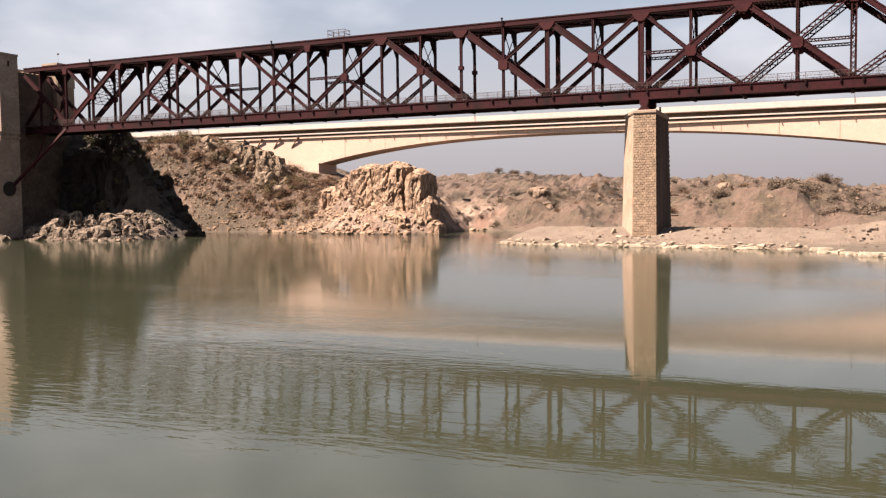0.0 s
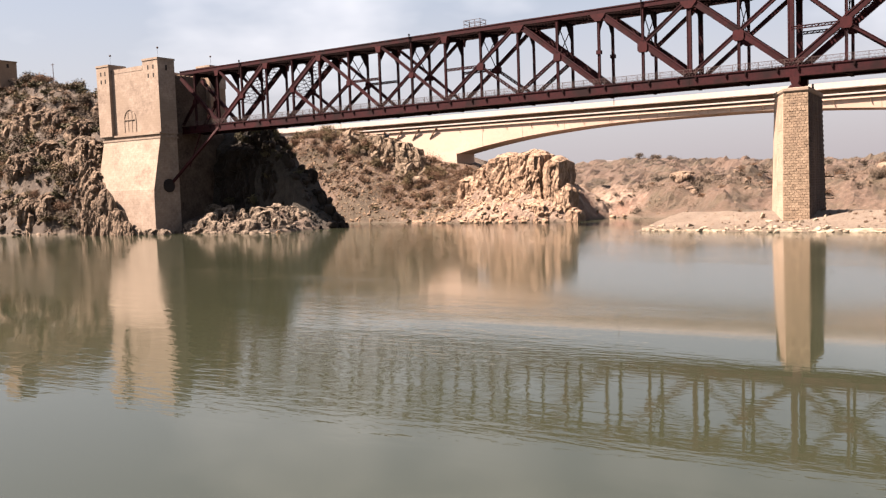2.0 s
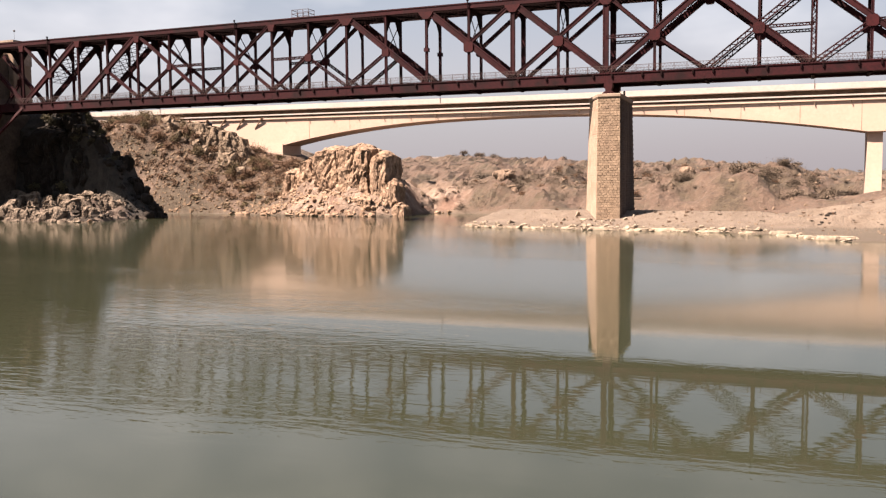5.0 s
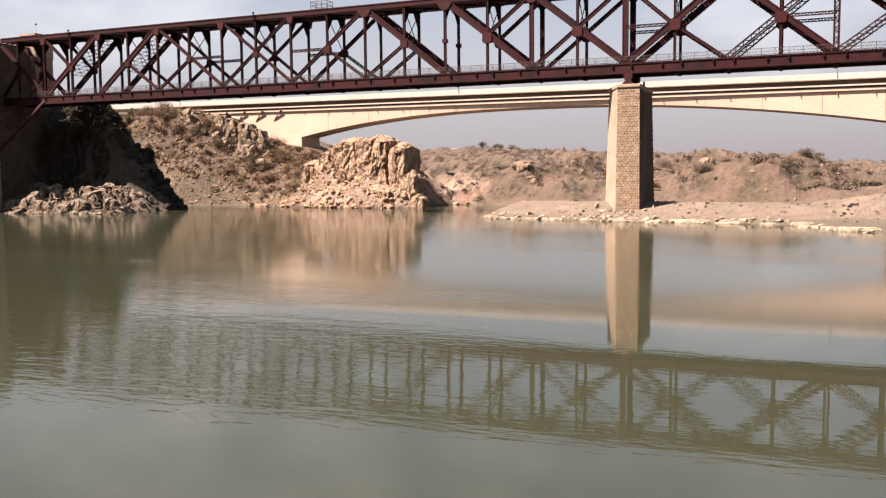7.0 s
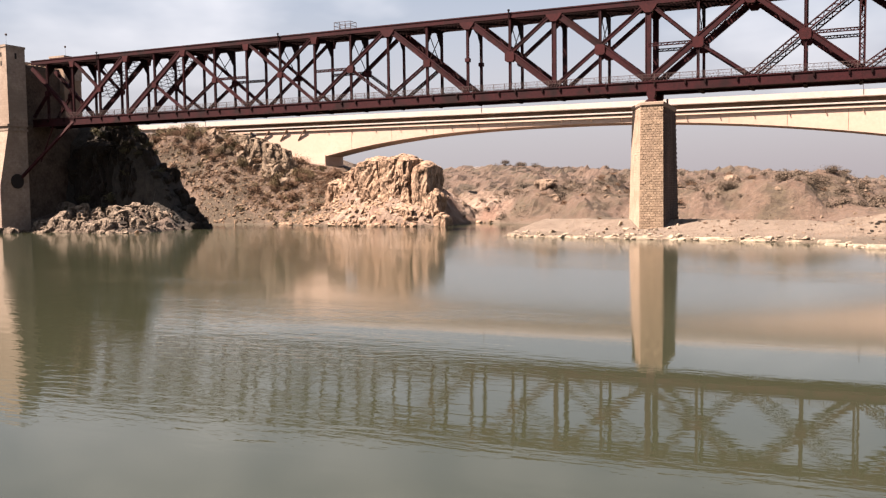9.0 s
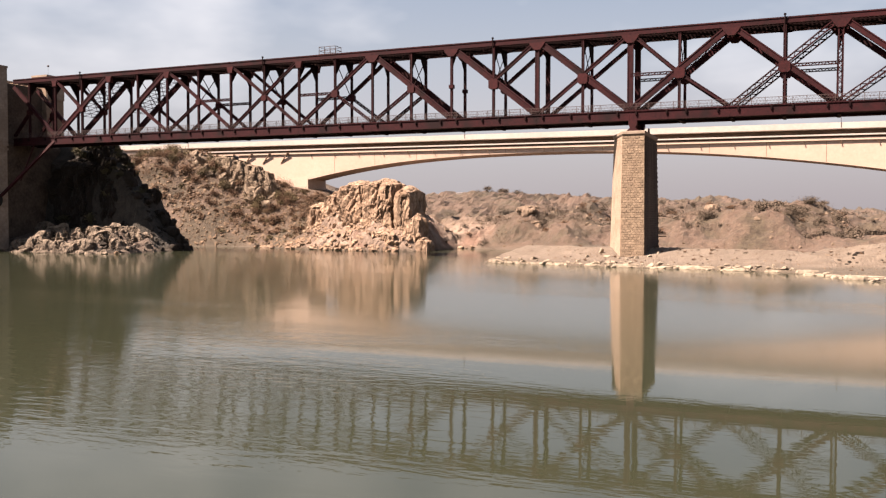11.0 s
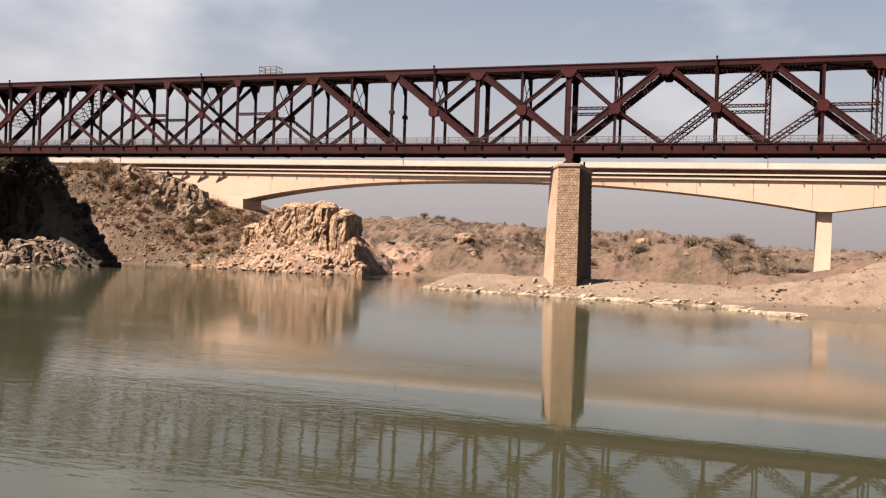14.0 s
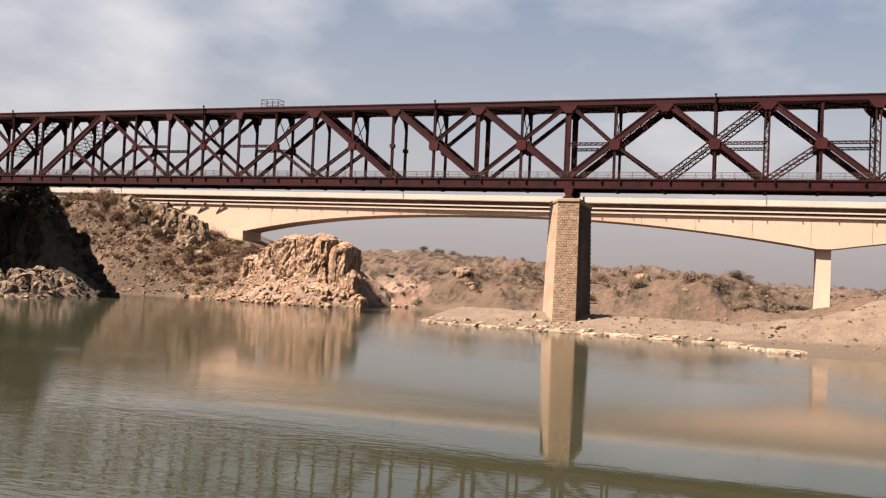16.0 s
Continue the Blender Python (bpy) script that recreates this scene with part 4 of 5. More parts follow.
# rail of the approach behind the tower, and poles on the cliff
approach = tagged(new("approach_railing"), "pale railing of the bridge approach beside the tower", "railing")
bm = bmesh.new()
for z in (38.2, 38.9, 39.5):
    bar(bm, (-171, 1.0, z), (-160.2, 1.0, z), 0.14, 0.14)
part("rail", bm, pale_concrete, approach)
for k in range(6):
    bm = bmesh.new()
    bar(bm, (-170.8 + k * 2.1, 1.0, 36.5), (-170.8 + k * 2.1, 1.0, 39.6), 0.16, 0.16)
    part("post", bm, pale_concrete, approach)
for x, y, h in ((-211.0, 14.0, 7.0), (-187.0, 14.0, 7.5)):
    pole = tagged(new("utility_pole"), "thin grey utility pole on the cliff top", "pole", "cliff poles")
    pole.location = (x, y, height_at(x, y))
    bm = bmesh.new()
    bar(bm, (0, 0, -1), (0, 0, h), 0.14, 0.14)
    part("shaft", bm, rail_steel, pole)
    bm = bmesh.new()
    bar(bm, (-0.8, 0, h - 0.4), (0.8, 0, h - 0.4), 0.1, 0.1)
    part("crossarm", bm, rail_steel, pole)


# ---- rocks ----
rock_stone = surface("weathered_rock", (0.135, 0.086, 0.057), (0.325, 0.234, 0.166), 0.92, 0.35, 1.6, 0.5, tint=(0.225, 0.150, 0.100), tint_scale=0.2, depth=0.25, cracks=0.45)
slope_stone = surface("slope_stone", (0.082, 0.053, 0.034), (0.180, 0.126, 0.084), 0.92, 0.35, 1.6, 0.6, tint=(0.1134, 0.0829, 0.0538), tint_scale=0.2, depth=0.25)
cliff_rock = surface("grey_brown_cliff_rock", (0.066, 0.046, 0.032), (0.190, 0.138, 0.096), 0.92, 0.35, 1.6, 0.6, tint=(0.0866, 0.0613, 0.0436), tint_scale=0.2, depth=0.25, cracks=0.7)
hill_stone = surface("hill_stone", (0.078, 0.054, 0.037), (0.150, 0.112, 0.080), 0.95, 0.35, 1.6, 0.4)
pale_rock = surface("pale_river_rock", (0.140, 0.110, 0.080), (0.285, 0.236, 0.178), 0.9, 0.5, 2.2, 0.5, spread=0.18, depth=0.15)
rng = np.random.default_rng(7)


def hull_points(n, seed, flat=0.0):
    r = np.random.default_rng(seed)
    p = r.uniform(-1, 1, (n, 3))
    p /= np.max(np.abs(p) ** 2.2, axis=1, keepdims=True) ** (1 / 2.2) * r.uniform(1.0, 1.35, (n, 1))
    return p * (1, 1, 1 - flat)


def hull_mesh(n, seed, flat=0.0):
    bm = bmesh.new()
    vs = [bm.verts.new(p) for p in hull_points(n, seed, flat)]
    out = bmesh.ops.convex_hull(bm, input=vs)
    loose = [v for v in bm.verts if not v.link_faces]
    bmesh.ops.delete(bm, geom=loose, context="VERTS")
    bm.verts.index_update()
    v = np.array([w.co[:] for w in bm.verts])
    f = [[w.index for w in face.verts] for face in bm.faces]
    return bm, v, np.array(f)


SHAPES = []
for k in range(10):
    bm, v, f = hull_mesh(16, 100 + k)
    bm.free()
    SHAPES.append((v, f))


def turn(rng, lean):
    return np.array(Euler((rng.normal(0, lean), rng.normal(0, lean), rng.uniform(0, 6.28))).to_matrix())


def rock_pile(name, label, spots, material):
    """One mesh of many angular blocks; spots: (x, y, z, sx, sy, sz, turn)."""
    vs, fs, base = [], [], 0
    for x, y, z, sx, sy, sz, m in spots:
        v, f = SHAPES[rng.integers(len(SHAPES))]
        vs.append((v * (sx, sy, sz)) @ m.T + (x, y, z))
        fs.append(f + base)
        base += len(v)
    me = bpy.data.meshes.new(name)
    me.from_pydata(np.concatenate(vs).tolist(), [], np.concatenate(fs).tolist())
    me.materials.append(material)
    return tagged(new(name, me), label, "rocks", kind="stuff")


def scatter(count, x0, x1, y0, y1, lo, hi, zmin, zmax, tall=1.0, lean=0.35, sink=0.25):
    xs, ys = rng.uniform(x0, x1, count), rng.uniform(y0, y1, count)
    zs = ground_height(xs, ys)
    out = []
    for x, y, z in zip(xs, ys, zs):
        if zmin < z < zmax:
            s = lo + (hi - lo) * rng.random() ** 2.5
            a, b = rng.uniform(0.7, 1.2, 2)
            out.append((x, y, z + s * (tall - 1) * 0.3 - s * sink, s * a, s * b, s * tall * rng.uniform(0.7, 1.2), turn(rng, lean)))
    return out


foot_rock = surface("jagged_grey_rock", (0.075, 0.056, 0.041), (0.225, 0.178, 0.135), 0.92, 0.5, 2.0, 0.7, depth=0.25, cracks=0.7)
brow_rock = surface("lichened_grey_rock", (0.084, 0.062, 0.044), (0.215, 0.165, 0.118), 0.92, 0.5, 2.0, 0.6, depth=0.25, cracks=0.5)
bluff_rock = surface("eroded_pale_earth", (0.120, 0.083, 0.058), (0.250, 0.188, 0.140), 0.95, 0.4, 1.8, 0.6, depth=0.25, cracks=0.4)
# near-black tone paints the bridge's shade into the rock
shade_dark_rock = surface("shade_painted_rock", (0.0080, 0.0062, 0.0048), (0.0240, 0.0180, 0.0132), 0.95, 0.4, 1.8, 0.6, depth=0.25)


def rock_mass(x, y, z, rx, ry, rz, seed, label, group, material=None, power=0.55, crack=1.0, level=5, lean=0.0):
    """An outcrop: a rounded block split by upright joints into ledges and columns."""
    bm = bmesh.new()
    bmesh.ops.create_cube(bm, size=2.0)
    bmesh.ops.subdivide_edges(bm, edges=bm.edges[:], cuts={3: 8, 4: 18, 5: 34, 6: 60}[level], use_grid_fill=True)
    round_off = min(1.0, max(0.1, (power - 0.3) / 0.6))
    small = min(rx, ry)
    for v in bm.verts:
        u = v.co.normalized()
        q = (v.co * 0.94).lerp(u, round_off)
        p = Vector((q.x * rx + q.z * lean * rz, q.y * ry, q.z * rz))
        w = Vector(((p.x + x) * 0.42, (p.y + y) * 0.42, (p.z + z) * 0.13)) + Vector((seed * 3.1, 0, 0))
        w += Vector((noise.noise(w * 1.6 + Vector((0, 0, p.z * 0.15))), noise.noise(w * 1.6 + Vector((5, 0, p.z * 0.15))), 0)) * 0.5
        near, sites = noise.voronoi(w)
        joint = min(1.0, (near[1] - near[0]) * 5.0)
        close, fine_sites = noise.voronoi(Vector((w.x * 2.3, w.y * 2.3, w.z * 1.9)))
        rough = noise.fractal(p * 0.32 + Vector((seed, 0, 0)), 0.8, 2.1, 5) * 0.75
        push = rough + (joint - 1.0) * 0.75 * crack + (noise.cell(sites[0] * 7.3) - 0.5) * 1.5 * crack + ((noise.cell(fine_sites[0] * 5.1) - 0.5) * 0.42 + (min(1.0, (close[1] - close[0]) * 5) - 1.0) * 0.22) * min(1.0, 0.35 + crack * 0.5)
        out = Vector((q.x / rx, q.y / ry, q.z / rz * 0.2)).normalized() * (1 - 0.6 * max(0.0, abs(u.z) - 0.55) / 0.45)
        v.co = p + out * push * min(1.0, small / 5.0)
    ob = part("rock_outcrop", bm, material or rock_stone)
    ob.location = (x, y, z)
    return tagged(ob, label, "rock outcrop", group)


R_CRAG, R_CLIFF, R_SPUR = "riverside crag", "western cliff", "spur under the bridge"
for k, (x, y, z, rx, ry, rz) in enumerate(((-65.2, 40, 3, 4.6, 6.5, 14.4), (-58.4, 38.6, 2, 2.5, 5.5, 13.6), (-72.2, 41.5, 3, 5.0, 6.0, 14.2), (-79.6, 44.5, 2, 5.0, 4.6, 12.8), (-55.4, 36.2, -1, 2.3, 3.6, 10.0),
                                           (-61.5, 33.2, -2, 4.6, 3.6, 7.0), (-69.0, 34.6, -2, 5.4, 3.4, 7.4), (-52.6, 33.8, -3, 2.2, 2.8, 6.4), (-77.0, 38.0, -2, 5.4, 3.6, 7.6), (-85.6, 45.5, 1, 4.6, 3.8, 10.8))):
    rock_mass(x, y, z, rx, ry, rz, k, "fractured sunlit ochre rock crag rising from the water" if k < 5 else "low cracked ochre rock at the foot of the crag", R_CRAG, crack=0.42 if k < 3 else 0.85, power=0.50 if k < 3 else 0.58, level=6 if k < 3 else 5)
r = np.random.default_rng(21)


def cliff_line(x):
    ys = np.arange(-14.0, 26.0, 0.5)
    return np.maximum.accumulate(ground_height(np.full_like(ys, x), ys)) + 1e-4 * np.arange(len(ys))


for k in range(66):
    x = -266 + 104 * (k % 22) / 21 + r.uniform(-3, 3)
    row = k // 22
    z = (4, 16, 26 + 6 * min(1.0, max(0.0, (-205 - x) / 30)))[row] + r.uniform(-3, 3)
    y = float(np.interp(z, cliff_line(x), np.arange(-14.0, 26.0, 0.5))) + r.uniform(3.6, 6.2)
    rock_mass(x, y, z, r.uniform(4.0, 6.5), r.uniform(4, 6), r.uniform(6, 10), 40 + k, "jagged grey-brown rock of the cliff beside the tower", R_CLIFF, cliff_rock, power=0.72, crack=0.95, level=4, lean=r.uniform(-0.25, 0.25))
for k, (x, y, z, rx, ry, rz) in enumerate(((-158.5, -11.5, 3, 4.6, 3.6, 13.0), (-153.8, -14.0, -1, 4.2, 2.4, 7.6), (-163.5, -9.0, 4, 5.0, 4.0, 15.0), (-150.6, -14.4, -2, 4.0, 2.0, 5.0), (-156.6, -13.4, 0, 3.6, 2.6, 11.5), (-151.8, -14.0, 0, 4.0, 2.0, 11.5), (-147.6, -14.4, -1, 3.8, 1.9, 7.6), (-144.2, -14.6, -1, 3.0, 1.7, 4.6))):
    rock_mass(x, y, z, rx, ry, rz, 80 + k, "brown rock buttress against the tower's foot", R_CLIFF, cliff_rock, power=0.8)
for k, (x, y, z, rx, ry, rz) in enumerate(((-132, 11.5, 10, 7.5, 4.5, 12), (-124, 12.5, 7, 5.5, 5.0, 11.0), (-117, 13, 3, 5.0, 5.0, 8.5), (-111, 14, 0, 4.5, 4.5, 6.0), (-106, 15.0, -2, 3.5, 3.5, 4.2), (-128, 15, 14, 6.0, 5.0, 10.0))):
    rock_mass(x, y, z, rx, ry, rz, 90 + k, "rock face with the bridge's shade in its dark colour", R_SPUR, shade_dark_rock, power=0.7)
for k in range(44):
    x, y = r.uniform(-137, -106), r.uniform(-5.5, 7.0)
    w = r.uniform(1.4, 3.8)
    rock_mass(x, y, max(0.0, height_at(x, y)) + 0.2, w, r.uniform(1.0, 2.4), r.uniform(1.0, 2.8), 110 + k, "jagged grey bedrock at the bank's foot", R_SPUR, foot_rock, power=0.85, crack=1.8, level=4, lean=r.uniform(-0.3, 0.3))
for k in range(12):
    x, y = -160 + 2.3 * k + r.uniform(-0.8, 0.8), r.uniform(-13.2, -10.4)
    rock_mass(x, y, 0.0, r.uniform(1.3, 2.4), r.uniform(0.9, 1.6), r.uniform(1.0, 2.6), 230 + k, "pale broken rock along the tower's foot", R_CLIFF, foot_rock, power=0.85, crack=1.6, level=4)
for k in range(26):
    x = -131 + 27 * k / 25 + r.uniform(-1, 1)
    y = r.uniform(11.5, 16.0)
    rock_mass(x, y, height_at(x, y) + 0.2, r.uniform(0.8, 2.0), r.uniform(0.8, 1.8), r.uniform(0.9, 2.4), 260 + k, "jagged rock on the ridge of the spur, coloured dark for shade", R_SPUR, shade_dark_rock, power=0.8, crack=1.4, level=3, lean=r.uniform(-0.4, 0.4))
# grey outcrops on the brow, in front of the road bridge
for k, (x, y, z, rx, ry, rz) in enumerate(((-134.5, 56.5, 23.4, 3.4, 2.0, 2.2), (-129.5, 56.5, 22.4, 3.8, 2.2, 3.0), (-124.0, 56.5, 21.4, 3.8, 2.2, 3.4), (-119.0, 56.5, 19.8, 3.6, 2.2, 3.8), (-114.5, 57.0, 18.4, 3.2, 2.0, 3.8), (-110.8, 57.5, 16.6, 2.4, 1.8, 4.0))):
    rock_mass(x, y, z, rx, ry, rz, 150 + k, "jagged grey outcrop on the bank's brow", "brow outcrops", brow_rock, power=0.62, crack=1.3, level=4, lean=r.uniform(-0.35, 0.1))
brow_rocks = [(x, y, z + 0.5, sx, sy, sz, m) for x, y, z, sx, sy, sz, m in scatter(130, -138, -108, 53, 57.5, 0.4, 1.5, 5, 28, 1.5, 0.5, 0.2)]
rock_pile("brow_rocks", "broken grey rocks below the road bridge", brow_rocks, brow_rock)
foot_rocks = scatter(170, -138, -103, -9, 8, 0.2, 0.8, 0.0, 6, 1.1, 0.6, 0.1)
rock_pile("foot_rocks", "jagged broken rock at the bank's foot", foot_rocks, foot_rock)
cliff_rocks = scatter(900, -290, -160, -14, 18, 0.3, 1.2, 0.3, 50, 1.1, 0.4, 0.4)
rock_pile("cliff_rocks", "broken grey-brown stones on the cliff beside the tower", cliff_rocks, cliff_rock)
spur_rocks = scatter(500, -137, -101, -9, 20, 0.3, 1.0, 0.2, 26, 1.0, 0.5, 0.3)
rock_pile("spur_rocks", "broken rock below the steel bridge, shade painted into its colour", spur_rocks, shade_dark_rock)
debris = scatter(5600, -150, -84, 32, 62, 0.10, 0.62, 0.3, 28, 0.9, 0.6, 0.2)
rock_pile("slope_stones", "loose stones on the ochre bank slope", debris, slope_stone)
crag_rubble = scatter(1500, -88, -55, 24, 42, 0.15, 0.8, 0.2, 9, 0.9, 0.6, 0.25)
rock_pile("crag_rubble", "broken ochre stones heaped round the crag", crag_rubble, rock_stone)
hill_stones = scatter(2600, -60, 75, 40, 170, 0.12, 0.75, 1.0, 30, 0.9, 0.6, 0.35)
rock_pile("hill_stones", "loose stones on the scrubby hills", hill_stones, hill_stone)

BOULDERS = []
for k in range(6):
    bm, v, f = hull_mesh(22, 300 + k, 0.25)
    bmesh.ops.bevel(bm, geom=bm.edges[:], offset=0.09, segments=1, affect="EDGES")
    me = bpy.data.meshes.new("boulder")
    bm.to_mesh(me)
    bm.free()
    me.materials.append(pale_rock)
    BOULDERS.append(me)


def boulders(count, xs, shore, lo, hi, label, group, material):
    """Separate boulders along the water's edge, found by stepping inland from the line shore(x)."""
    for k in range(count):
        x = rng.uniform(*xs)
        ys = np.arange(shore - 45, shore + 45, 0.25)
        zs = ground_height(np.full_like(ys, x), ys)
        wet = np.where((zs[1:] > 0.0) & (zs[:-1] <= 0.0))[0]
        if not len(wet):
            continue
        y = ys[wet[0]] + rng.uniform(-0.4, 1.0) + 1.6 * rng.random() ** 3
        s = lo + (hi - lo) * rng.random() ** 2
        ob = tagged(new("boulder", BOULDERS[rng.integers(6)]), label, "boulder", group)
        ob.matrix_world = pose(x, y, max(0.0, height_at(x, y)) + s * 0.12, rng.uniform(-25, 25), rng.uniform(-25, 25), rng.uniform(0, 360)) @ Matrix.Diagonal((s * rng.uniform(0.8, 1.6), s * rng.uniform(0.7, 1.2), s * rng.uniform(0.5, 0.8), 1))
        ob.material_slots[0].link = "OBJECT"
        ob.material_slots[0].material = material


boulders(210, (-22, 36), -12, 0.10, 0.48, "pale angular boulder at the sandbar's edge", "sandbar boulders", pale_rock)
boulders(64, (-150, -101), 0, 0.3, 1.1, "angular grey boulder at the foot of the bank", "bank boulders", foot_rock)
boulders(45, (-104, -48), 34, 0.4, 1.1, "ochre boulder at the waterline", "shore boulders", rock_stone)
boulders(45, (-235, -150), -10, 0.4, 1.5, "grey boulder below the rocky cliff", "cliff boulders", foot_rock)

for k in range(34):
    x = -20.5 + k * 1.65 + rng.uniform(-0.8, 0.8)
    ys = np.arange(-60, 20, 0.25)
    wet = np.where(ground_height(np.full_like(ys, x), ys) > 0.0)[0]
    rock_mass(x, ys[wet[0]] + rng.uniform(0.3, 1.0), rng.uniform(-0.1, 0.12), rng.uniform(1.4, 3.2), rng.uniform(0.6, 1.3), rng.uniform(0.25, 0.55), 140 + k, "low pale rock ledge at the sandbar's edge", "sandbar ledges", pale_rock, power=0.6, level=3)
for k, (x, y, s) in enumerate(((-2.6, -4.6, 0.8), (-0.5, -5.4, 0.6), (2.2, -5.8, 0.9), (4.2, -4.8, 0.6), (-4.4, -1.5, 1.0), (5.2, -2.4, 0.5), (1.0, -7.2, 0.5), (-6.0, -4.5, 0.6))):
    ob = tagged(new("boulder", BOULDERS[k % 6]), "broken pale stone at the foot of the pier", "boulder", "pier foot stones")
    s *= 0.6
    ob.matrix_world = pose(x, y, height_at(x, y) + 0.1 * s, 10 * k, 17 * k, 53 * k) @ Matrix.Diagonal((s * 1.3, s, s * 0.7, 1))

for k in range(9):                             # boulders added as a stand-in for the small dark scarp across the sand
    x, y = 33.0 + 0.30 * k + rng.uniform(-0.1, 0.1), -8.5 + 0.75 * k
    s = rng.uniform(0.22, 0.42)
    ob = tagged(new("boulder", BOULDERS[k % 6]), "dark boulder added in place of the scarp's crack", "boulder", "scarp lumps")
    ob.matrix_world = pose(x, y, height_at(x, y) + 0.1 * s, 20 * k, 13 * k, 47 * k) @ Matrix.Diagonal((s * 1.2, s, s * 0.8, 1))
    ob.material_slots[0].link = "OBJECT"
    ob.material_slots[0].material = shade_dark_rock
sand_stones = scatter(1100, -18, 62, -26, 5, 0.06, 0.32, 0.25, 9, 0.8, 0.6, 0.2)
rock_pile("sand_stones", "small stones strewn over the sandbar", sand_stones, hill_stone)
for k, (x, y, rx, ry, rz) in enumerate(((3.6, 100, 7.0, 3.0, 2.2), (-7.0, 92, 5.0, 3.0, 2.2), (13.0, 84, 3.0, 2.0, 1.8), (-2.0, 74, 3.5, 2.5, 1.6), (24.0, 92, 3.5, 2.0, 1.4), (-18.0, 80, 4.0, 2.5, 1.8), (6.0, 66, 2.5, 2.0, 1.5), (-28.0, 72, 3.5, 2.5, 1.8), (-38.0, 64, 3.0, 2.4, 2.2), (-33.0, 57, 2.4, 2.0, 1.8), (18.0, 70, 2.2, 1.6, 1.2))):
    rock_mass(x, y, height_at(x, y) + 0.1, rx, ry, rz, 190 + k, "eroded pale outcrop in the scrubby hillside", "hill outcrops", bluff_rock, power=0.75, crack=1.2, level=4)

# ---- shrubs ----
def leaf_material(name, dark, light):
    return surface(name, dark, light, 0.85, 0.5, 3.0, 0.0, spread=0.22)


dry_leaf = leaf_material("dry_scrub_leaves", (0.088, 0.060, 0.039), (0.16, 0.114, 0.076))
green_leaf = leaf_material("dusty_green_leaves", (0.042, 0.038, 0.020), (0.092, 0.080, 0.042))
olive_leaf = leaf_material("dry_olive_leaves", (0.070, 0.052, 0.026), (0.125, 0.095, 0.050))
brown_leaf = leaf_material("withered_brown_leaves", (0.084, 0.048, 0.029), (0.150, 0.090, 0.054))
thorn_leaf = leaf_material("dusty_thorn_leaves", (0.062, 0.046, 0.033), (0.108, 0.083, 0.061))
twig_bark = surface("grey_twigs", (0.0468, 0.0351, 0.0265), (0.0819, 0.0647, 0.0499), 0.9, 1.0, 5.0, 0.2)


def shrub_meshes(seed, leaves, spread, leaf, small=0.05, large=0.115, loose=0.15):
    """Twigs, and a crown of small leaves in uneven clumps, a metre in radius."""
    r = np.random.default_rng(seed)
    bm = bmesh.new()
    tips = []
    for k in range(9):
        a, e, n = r.uniform(0, 6.28), r.uniform(0.35, 1.4), r.uniform(0.6, 1.1)
        tip = Vector((math.cos(a) * math.cos(e) * spread, math.sin(a) * math.cos(e) * spread, math.sin(e) * 0.95)) * n
        knee = tip * 0.5 + Vector(r.normal(0, 0.06, 3))
        bar(bm, (0, 0, -0.1), knee, 0.05, 0.05, 0, (0.3, 1, 0.2))
        bar(bm, knee, tip, 0.03, 0.03, 0, (0.3, 1, 0.2))
        tips += [tip, knee.lerp(tip, 0.6), knee.lerp(tip, 0.2) + Vector(r.normal(0, 0.1, 3))]
    twig = bpy.data.meshes.new("stem")
    bm.to_mesh(twig)
    bm.free()
    twig.materials.append(twig_bark)
    c = np.array([tips[i][:] for i in r.integers(0, len(tips), leaves)]) + r.normal(0, loose, (leaves, 3))
    c[:, 2] = np.abs(c[:, 2])
    u, w = r.normal(0, 1, (leaves, 3)), r.normal(0, 1, (leaves, 3))
    u /= np.linalg.norm(u, axis=1, keepdims=True)
    w = np.cross(u, w)
    w /= np.linalg.norm(w, axis=1, keepdims=True)
    size = r.uniform(small, large, (leaves, 1))
    pts = np.stack([c - u * size, c + w * size * 0.6, c + u * size, c - w * size * 0.6], 1).reshape(-1, 3)
    crown = bpy.data.meshes.new("foliage")
    crown.from_pydata(pts.tolist(), [], np.arange(len(pts)).reshape(-1, 4).tolist())
    crown.materials.append(leaf)
    return twig, crown


SHRUBS = [shrub_meshes(500 + k, 700, 1.0, dry_leaf if k < 4 else green_leaf) for k in range(7)]
SHRUBS += [shrub_meshes(520 + k, 1500, 1.0, (olive_leaf, olive_leaf, brown_leaf, brown_leaf, thorn_leaf, thorn_leaf)[k], 0.035, 0.075, 0.20) for k in range(6)]


haze_leaf = leaf_material("reddish_dry_brush", (0.095, 0.056, 0.034), (0.160, 0.098, 0.060))
SHRUBS += [shrub_meshes(540 + k, 1000, 1.2, haze_leaf, 0.018, 0.042, 0.42) for k in range(2)]
SHRUBS += [shrub_meshes(550 + k, 1000, 1.2, thorn_leaf, 0.022, 0.048, 0.40) for k in range(2)]


def shrub(x, y, size, kind, label, group):
    if 37 < x < 53 and 38 < y < 66:                # keeps the concrete column's foot clear in the camera's view
        return
    twig, crown = SHRUBS[kind]
    top = tagged(new("shrub"), label, "shrub", group)
    for me, name in ((twig, "stem"), (crown, "foliage")):
        ob = new(name, me)
        ob.parent = top
    top.matrix_world = pose(x, y, height_at(x, y) - 0.05 * size, 0, 0, rng.uniform(0, 360)) @ Matrix.Diagonal((size, size, size * rng.uniform(0.7, 1.0), 1))


